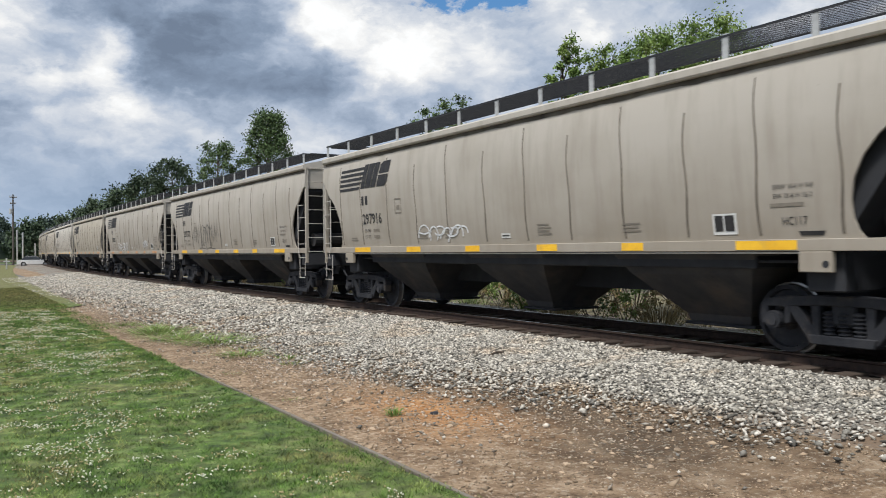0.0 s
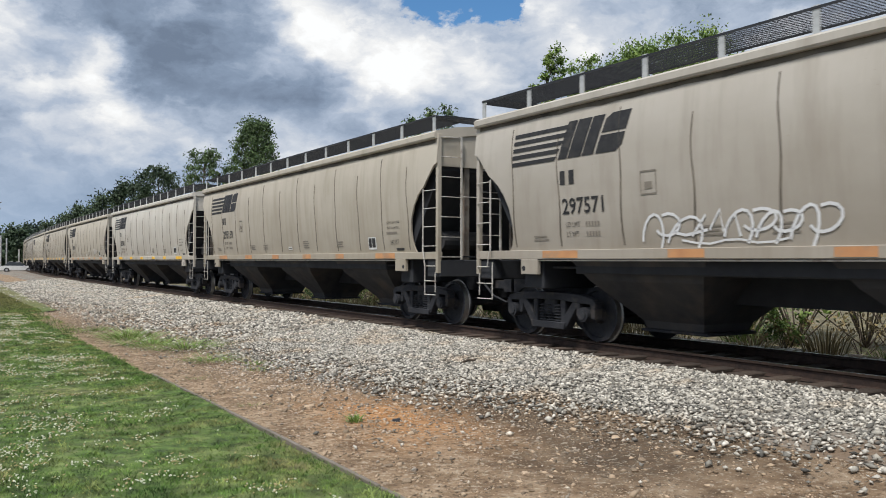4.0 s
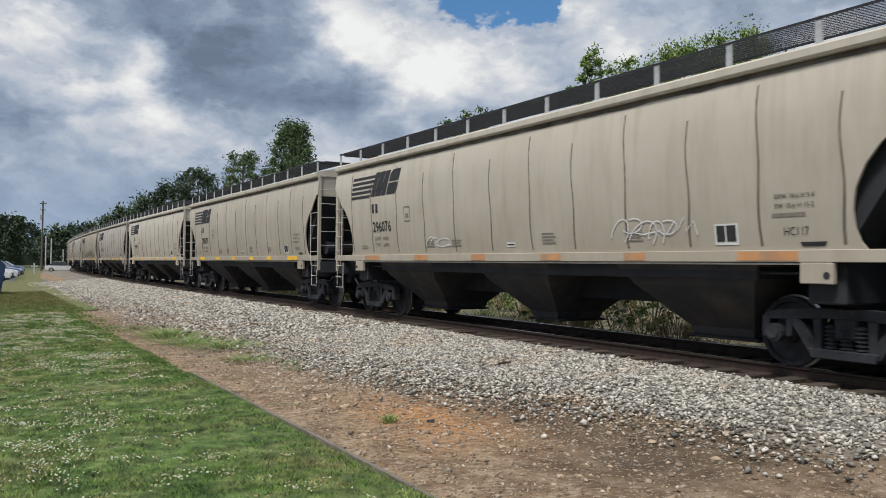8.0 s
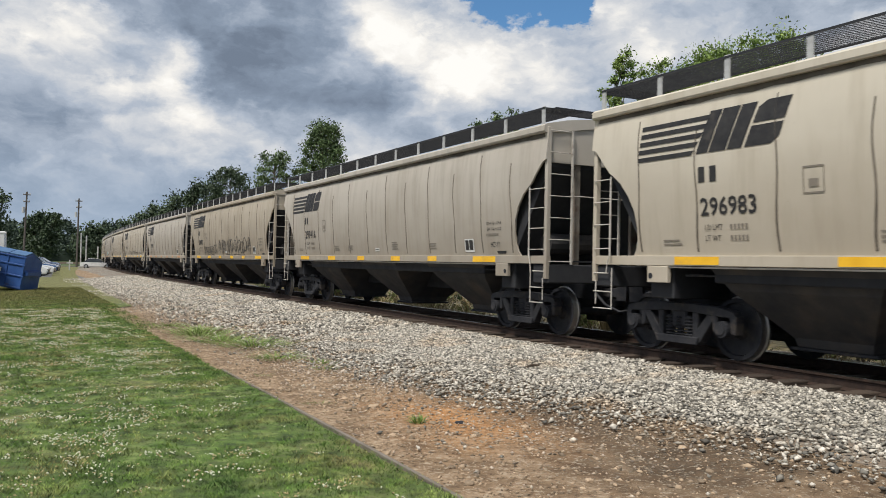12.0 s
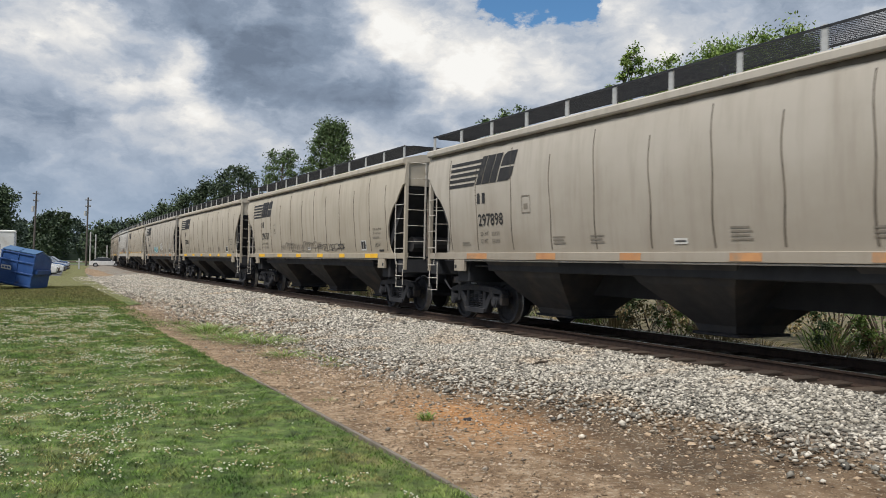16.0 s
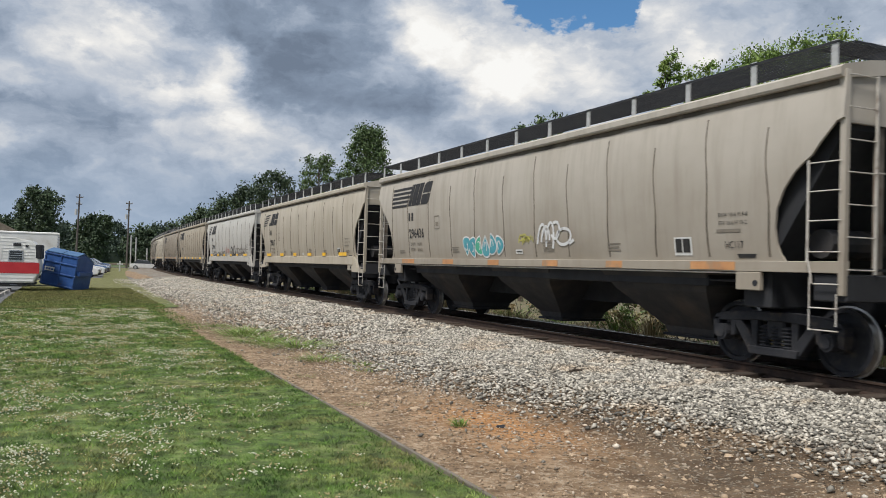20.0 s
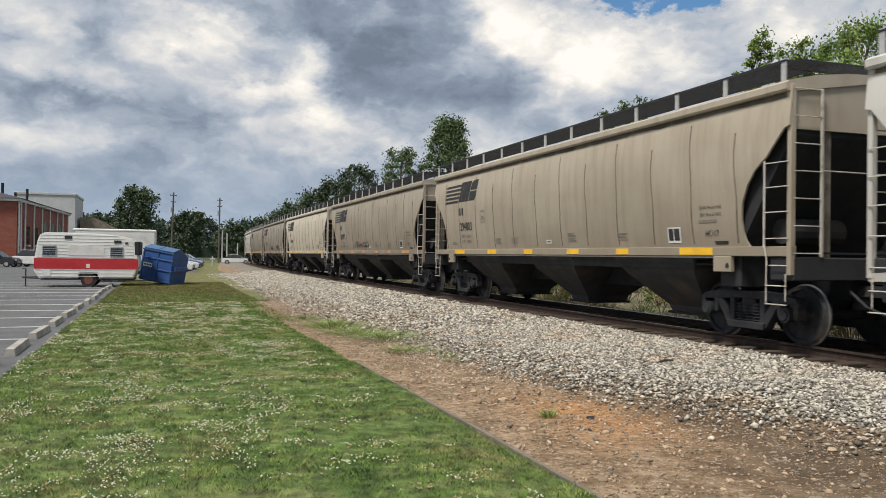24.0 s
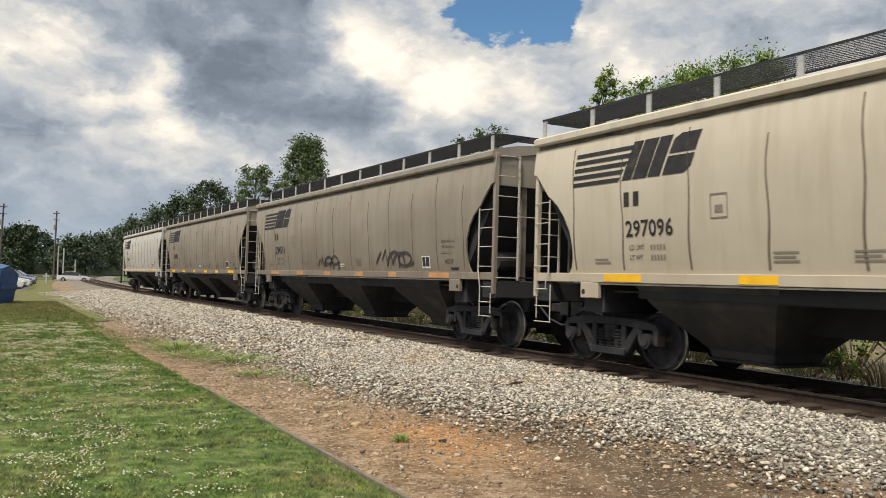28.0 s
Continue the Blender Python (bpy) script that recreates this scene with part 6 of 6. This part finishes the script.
def parked_car(x, y, turn, paint, label, tall=1.45):
    """Rounded body, cabin with glass, bumpers, lamps and four wheels; nose towards -y before turning."""
    root = thing("parked_car", label, "car", pose(x, y, 0, 0, 0, turn), "parked cars")
    k = tall / 1.45
    bm = bmesh.new()
    prism(bm, [(-2.2, 0.28), (-2.25, 0.62 * k), (-2.0, 0.80 * k), (-1.05, 0.93 * k), (1.7, 0.95 * k), (2.15, 0.9 * k), (2.25, 0.55), (2.2, 0.28)], "x", -0.88, 0.88)
    bmesh.ops.bevel(bm, geom=bm.edges[:], offset=0.07, segments=2, affect="EDGES", clamp_overlap=True)
    part("body", bm, paint, root, smooth=40)
    bm = bmesh.new()
    lower = [(-1.1, 0.92 * k), (1.75, 0.94 * k), (1.2, tall), (-0.25, tall)]
    ring = [[bm.verts.new((s * w, p[0], p[1])) for p, w in zip(lower, (0.82, 0.82, 0.64, 0.64))] for s in (-1, 1)]
    bm.faces.new(ring[0])
    bm.faces.new(ring[1][::-1])
    for j in range(4):
        bm.faces.new((ring[0][j], ring[1][j], ring[1][(j + 1) % 4], ring[0][(j + 1) % 4]))
    bmesh.ops.recalc_face_normals(bm, faces=bm.faces[:])
    part("glasshouse", bm, GLASS, root, "dark tinted windows")
    part("roof", boxed(-0.64, 0.64, -0.22, 1.18, tall - 0.02, tall + 0.03, 0.02), paint, root)
    for s in (-1, 1):
        part("headlamp", boxed(s * 0.5, s * 0.8, -2.27, -2.2, 0.6 * k, 0.72 * k, 0.02), CHROME, root)
        part("mirror", boxed(s * 0.86, s * 1.0, -0.85, -0.75, 0.92 * k, 1.04 * k, 0.02), paint, root)
    part("grille", boxed(-0.42, 0.42, -2.28, -2.2, 0.42, 0.62 * k), GLASS, root)
    part("bumper", boxed(-0.84, 0.84, -2.3, -2.18, 0.30, 0.42, 0.03), RUBBER, root)
    tyre, rim_mesh = WHEEL
    for a in (-1.4, 1.4):
        for s in (-0.8, 0.8):
            w = part("wheel", tyre, None, root, at=pose(s, a, 0.33))
            part("rim", rim_mesh, None, w)
    return root


WHEEL = wheel_mesh(0.33, 0.2)


def build_cars():
    rows = [(1.3, 72, 82, 0, "white"), (2.0, 79, 84, 0, "white"), (2.6, 87, 80, 4, "blue"), (3.0, 95, 82, 1, "silver"), (3.4, 104, 84, 2, "navy"), (3.9, 113, 80, 2, "dark blue"), (4.3, 122, 82, 4, "blue"), (4.2, 132, 84, 0, "white")]
    for x, y, turn, p, n in rows:
        parked_car(x - 1.0, y, turn, PAINTS[p], n + " car parked in the far row of the lot", 1.5)
    parked_car(-12.6, 95, 70, PAINTS[0], "white sport utility vehicle parked by the brick building", 1.75)
    parked_car(-16.0, 93, 75, PAINTS[3], "dark car parked by the brick building", 1.6)
    parked_car(-9.6, 100, 72, PAINTS[1], "silver car parked by the brick building", 1.5)
    parked_car(10.9, 130, 80, PAINTS[0], "white car waiting near the railway crossing", 1.45)
    parked_car(-4.8, 104, 85, PAINTS[0], "white car parked behind the trailer", 1.5)


build_cars()


def build_buildings():
    # brick hall with white downpipes
    root = thing("brick_building", "red brick building with dark roof and white downpipes", "building", pose(-15.7, 103, 0, 0, 0, -2.2))
    wall = part("wall", boxed(-26, 0, 0, 38, -0.1, 7.3), BRICK, root)
    part("plinth", boxed(-26.06, 0.06, -0.06, 38.06, -0.1, 1.0), CONCRETE, wall)
    part("cornice", boxed(-26.3, 0.35, -0.35, 38.35, 7.3, 7.62, 0.03), WHITE, wall)
    bm = bmesh.new()
    vs = [bm.verts.new(p) for p in ((-26.6, -0.6, 7.62), (0.6, -0.6, 7.62), (0.6, 38.6, 7.62), (-26.6, 38.6, 7.62), (-13, 12, 11.2), (-13, 26, 11.2))]
    for f in ((0, 1, 4), (1, 2, 5, 4), (2, 3, 5), (3, 0, 4, 5), (3, 2, 1, 0)):
        bm.faces.new([vs[k] for k in f])
    part("roof", bm, SHINGLE, root)
    for y in (0.4, 1.6, 4, 9.5, 15, 21, 27, 32, 37):
        bm = bmesh.new()
        rod(bm, (0.12, y, 0.2), (0.12, y, 7.4), 0.11, 8)
        part("downpipe", bm, WHITE, root)
    for y in (17.5, 23.5, 29.5):
        bm = bmesh.new()
        ring = [(y - 1.0, 2.4), (y + 1.0, 2.4)] + [(y + 1.0 * math.cos(math.pi * j / 10), 4.6 + 1.0 * math.sin(math.pi * j / 10)) for j in range(11)]
        prism(bm, ring, "x", -0.1, 0.08)
        w = part("arched_panel", bm, GREEN_P, root, "green arched panel")
        part("panel_frame", boxed(0.05, 0.13, y - 1.15, y + 1.15, 2.2, 2.4), WHITE, w)
    for y in (6.5, 12):
        w = part("window", boxed(-0.1, 0.05, y - 0.8, y + 0.8, 2.4, 4.6), GLASS, root)
        part("sill", boxed(-0.05, 0.16, y - 0.95, y + 0.95, 2.2, 2.4), WHITE, w)
    for p in ((-4, 12), (-3, 22), (-6, 30)):
        bm = bmesh.new()
        rod(bm, (p[0], p[1], 8.3), (p[0], p[1], 10.2), 0.18, 8)
        part("roof_vent", bm, STEEL, root)
    root = thing("flat_building", "pale flat-roofed block behind the brick building", "building", pose(-25.5, 165, 0))
    w = part("wall", boxed(0, 10, 0, 16, -0.1, 12.0), STUCCO, root)
    part("parapet", boxed(-0.15, 10.15, -0.15, 16.15, 12.0, 12.4, 0.03), STUCCO, w)
    root = thing("gabled_building", "low building with a tan pitched roof", "building", pose(-14.5, 170, 0))
    part("wall", boxed(0, 9, 0, 14, -0.1, 4.6), BRICK, root)
    bm = bmesh.new()
    prism(bm, [(-0.5, 4.5), (9.5, 4.5), (2.0, 8.2), (-0.5, 8.2)], "y", -0.5, 14.5)
    part("roof", bm, BUFF, root)


build_buildings()


def utility_pole(x, y, h, lean, label):
    root = thing("utility_pole", label, "utility pole", pose(x, y, 0, 0, lean, 0), "utility poles")
    bm = bmesh.new()
    rod(bm, (0, 0, -0.2), (0, 0, h), 0.17, 10, 0.11)
    part("post", bm, POLE, root)
    for z, w in ((h - 0.5, 0.5), (h - 1.5, 0.4)):
        arm = part("crossarm", boxed(-w, w, -0.16, -0.06, z, z + 0.12), POLE, root)
        for k in (-1, -0.5, 0.5, 1):
            bm = bmesh.new()
            rod(bm, (k * w * 0.93, -0.11, z + 0.12), (k * w * 0.93, -0.11, z + 0.28), 0.05, 6)
            part("insulator", bm, STUCCO, arm)
    bm = bmesh.new()
    rod(bm, (-0.35, 0, h - 3.0), (-0.35, 0, h - 2.2), 0.2, 10)
    part("transformer", bm, STUCCO, root)
    return root


def build_poles():
    utility_pole(1.2, 130, 10.8, 1.2, "tall weathered wooden utility pole with crossarms")
    utility_pole(8.9, 142, 11.0, 0.4, "wooden utility pole beside the railway crossing")
    utility_pole(-18.0, 178, 13.0, 0.0, "distant wooden utility pole behind the buildings")
    for x, y, h in ((9.2, 138, 5.4), (9.9, 137.2, 5.0), (11.9, 141, 3.4)):
        root = thing("crossing_signal", "grey steel signal mast at the railway crossing", "signal", pose(x, y, 0), "crossing signals")
        bm = bmesh.new()
        rod(bm, (0, 0, -0.1), (0, 0, h), 0.11, 10)
        part("mast", bm, POSTS, root)
        part("base", boxed(-0.3, 0.3, -0.3, 0.3, -0.1, 0.25, 0.03), CONCRETE, root)
        bm = bmesh.new()
        rod(bm, (0, -0.05, h * 0.62), (0, 0.1, h * 0.62), 0.25, 12)
        part("lamp_disc", bm, STEEL, root)
    root = thing("guard_rail", "low tan guard rail beside the crossing road", "guard rail", pose(4.2, 146, 0))
    for k in range(6):
        part("post", boxed(k * 1.9, k * 1.9 + 0.14, 0, 0.14, -0.05, 0.8), POLE, root)
    part("beam", boxed(-0.2, 9.8, -0.06, 0.0, 0.5, 0.78, 0.02), BUFF, root)
    root = thing("marker_post", "short pale marker post standing in the grass", "post", pose(6.0, 108, 0))
    part("post", boxed(-0.08, 0.08, -0.08, 0.08, -0.1, 1.3, 0.02), STUCCO, root)
    part("crossbar", boxed(-0.35, 0.35, -0.1, -0.08, 0.85, 1.0, 0.01), STUCCO, root)


build_poles()


# ---- paint sprayed and rubbed onto single cars ----
def ribbon(bm, pts, width):
    """A flat brush stroke along points (along the car, height)."""
    prev, n = None, len(pts) - 1
    for k, p in enumerate(pts):
        q0, q1 = pts[max(0, k - 1)], pts[min(n, k + 1)]
        nrm = Vector((q0[1] - q1[1], q1[0] - q0[0])).normalized() * width * 0.5
        pair = [bm.verts.new((0, p[0] - nrm.x, p[1] - nrm.y)), bm.verts.new((0, p[0] + nrm.x, p[1] + nrm.y))]
        if prev:
            bm.faces.new((prev[0], prev[1], pair[1], pair[0]))
        prev = pair


def arc(cx, cy, rx, ry, a0, a1, n=9):
    return [(cx + rx * math.cos(radians(a0 + (a1 - a0) * k / n)), cy + ry * math.sin(radians(a0 + (a1 - a0) * k / n))) for k in range(n + 1)]


# overlapping brush strokes in a unit box: arches, loops and spikes
SIGNS = [
    [arc(0.4, 0.0, 0.42, 0.95, 178, -6), arc(0.75, 0.05, 0.4, 0.8, 175, 10)],
    [arc(0.5, 0.0, 0.5, 1.0, 185, -20), [(0.1, 0.35), (0.5, 0.22), (1.1, 0.42)]],
    [arc(0.5, 0.5, 0.5, 0.45, 100, 470, 14), [(0.9, 0.1), (1.2, 0.3)]],
    [[(-0.1, 0.1), (0.2, 0.8), (0.35, 0.3), (0.55, 0.95), (0.7, 0.25), (0.95, 0.75), (1.15, 0.05)]],
    [arc(0.3, 0.1, 0.3, 0.85, 190, -30), arc(0.7, 0.55, 0.35, 0.4, -150, 120)],
]


def scrawl(car, u0, u1, v0, v1, mat, seed, strokes, width=0.035, label="sprayed scrawl on the car side"):
    """Unreadable brush signs side by side between u0 and u1 (towards the front) and v0 and v1 (height)."""
    r = random.Random(seed)
    bm = bmesh.new()
    step = (u1 - u0) / strokes
    for k in range(strokes):
        base, tall = v0 + (v1 - v0) * r.uniform(0, 0.18), (v1 - v0) * r.uniform(0.62, 0.85)
        slant, wide = r.uniform(0.0, 0.35), r.uniform(1.1, 1.5)
        for line in SIGNS[r.randrange(len(SIGNS))]:
            ribbon(bm, [(u0 + step * (k + wide * x + slant * y), base + tall * y) for x, y in line], width)
    if strokes > 5:
        ribbon(bm, [(u0 + (u1 - u0) * f / 12, v0 - 0.02 + 0.03 * math.sin(f * 1.7 + seed)) for f in range(3, 11)], width * 0.7)
    return part("graffiti", wrapped(bm, 0.010 + 0.0006 * (seed % 7)), mat, car, label)


def bubbles(car, u0, u1, v0, v1, count, seed):
    """Fat rounded sprayed shapes: white rim, dark line, teal and green filling."""
    r = random.Random(seed)
    step = (u1 - u0) / count
    blobs = []
    for k in range(count):
        blobs.append((u0 + step * (k + 0.5), (v0 + v1) / 2 + r.uniform(-0.03, 0.05), abs(step) * r.uniform(0.52, 0.62), (v1 - v0) * r.uniform(0.40, 0.5)))
    for name, grow, mat, rise in (("white_rim", 0.0, SPRAY_W, 0.010), ("filling", -0.035, SPRAY_B, 0.013)):
        for k, (u, v, w, h) in enumerate(blobs):
            ring = [(u + (w + grow) * math.cos(a) + 0.06 * math.sin(2 * a + k), v + (h + grow) * math.sin(a)) for a in [2 * math.pi * j / 18 for j in range(18)]]
            decal(name, [ring], SPRAY_G if name == "filling" and k == 2 else mat, car, "sprayed bubble shape", lift=rise + 0.0004 * k)
    bm = bmesh.new()
    for k, (u, v, w, h) in enumerate(blobs):
        ribbon(bm, arc(u, v, w * 0.35, h * 0.4, 120 - 40 * k, 330 - 30 * k), 0.03)
    part("graffiti", wrapped(bm, 0.018), SPRAY_W, car, "white inner lines of the sprayed shapes")


def build_graffiti():
    scrawl(train[2], 4.4, 0.6, 1.58, 2.75, SPRAY_K, 1, 6, 0.03, "large thin outlined scrawl")
    scrawl(train[1], 3.0, 1.2, 1.65, 1.95, SPRAY_W, 2, 4)
    scrawl(train[3], 4.0, 1.2, 1.6, 2.1, SPRAY_W, 3, 6, 0.04)
    scrawl(train[3], -3.1, -4.1, 1.65, 2.15, SPRAY_W, 4, 3, 0.04)
    scrawl(train[6], -3.0, -4.6, 1.7, 2.05, SPRAY_W, 5, 4, 0.02)
    scrawl(train[6], 3.0, 2.2, 1.65, 1.9, SPRAY_W, 6, 2, 0.02)
    scrawl(train[10], 4.6, 1.6, 1.56, 2.1, SPRAY_K, 7, 9, 0.03)
    scrawl(train[10], 1.2, -4.6, 1.56, 2.35, SPRAY_K, 27, 17, 0.035)
    scrawl(train[12], 2.6, -1.0, 1.6, 1.95, FAINT, 8, 7, 0.04)
    scrawl(train[12], -1.2, -3.4, 1.62, 1.85, SPRAY_K, 9, 6, 0.02)
    bubbles(train[14], 2.35, 0.45, 1.53, 2.05, 6, 10)
    scrawl(train[14], -0.25, -0.75, 1.85, 2.05, SPRAY_Y, 21, 4, 0.03)
    scrawl(train[14], -1.0, -2.0, 1.75, 2.3, SPRAY_W, 12, 3, 0.06)
    scrawl(train[16], 5.2, 1.0, 1.55, 1.9, SPRAY_K, 13, 8, 0.03)
    scrawl(train[16], -1.0, -2.4, 1.40, 2.3, SPRAY_K, 14, 3, 0.10)
    scrawl(train[16], -2.6, -5.4, 1.65, 2.1, FAINT, 15, 6, 0.04)
    scrawl(train[16], 0.9, -0.6, 1.75, 2.1, SPRAY_R, 16, 4, 0.03)
    scrawl(train[18], 2.6, 0.2, 1.62, 1.95, SPRAY_K, 17, 5, 0.035)
    scrawl(train[20], 1.6, 0.2, 1.6, 2.0, SPRAY_K, 18, 3, 0.07)
    scrawl(train[20], -2.6, -4.4, 1.6, 2.1, SPRAY_K, 19, 3, 0.07)


build_graffiti()


def motions():
    """The train rolls by: every car along the track, its wheelsets turning."""
    times = [0.5 * k for k in range(57)]
    for k, c in enumerate(train):
        walk(c, [(t, car_pose(k, t)) for t in times])
    axles = {-1: [], 1: []}
    for c in train:
        for o in c.children_recursive:
            if o.name.split(".")[0] == "wheelset":
                axles[1 if o.matrix_basis.translation.y > 0 else -1].append(o)
    for a, some in axles.items():
        walk(some[0], [(f / FPS, pose(0, a * 0.93, 0.457, math.degrees(progress(0) - progress(f / FPS)) / 0.457)) for f in range(28 * FPS + 1)])
        keys = some[0].animation_data
        for o in some[1:]:
            o.rotation_mode = "QUATERNION"
            o.animation_data_create()
            o.animation_data.action = keys.action
            o.animation_data.action_slot = keys.action_slot


motions()
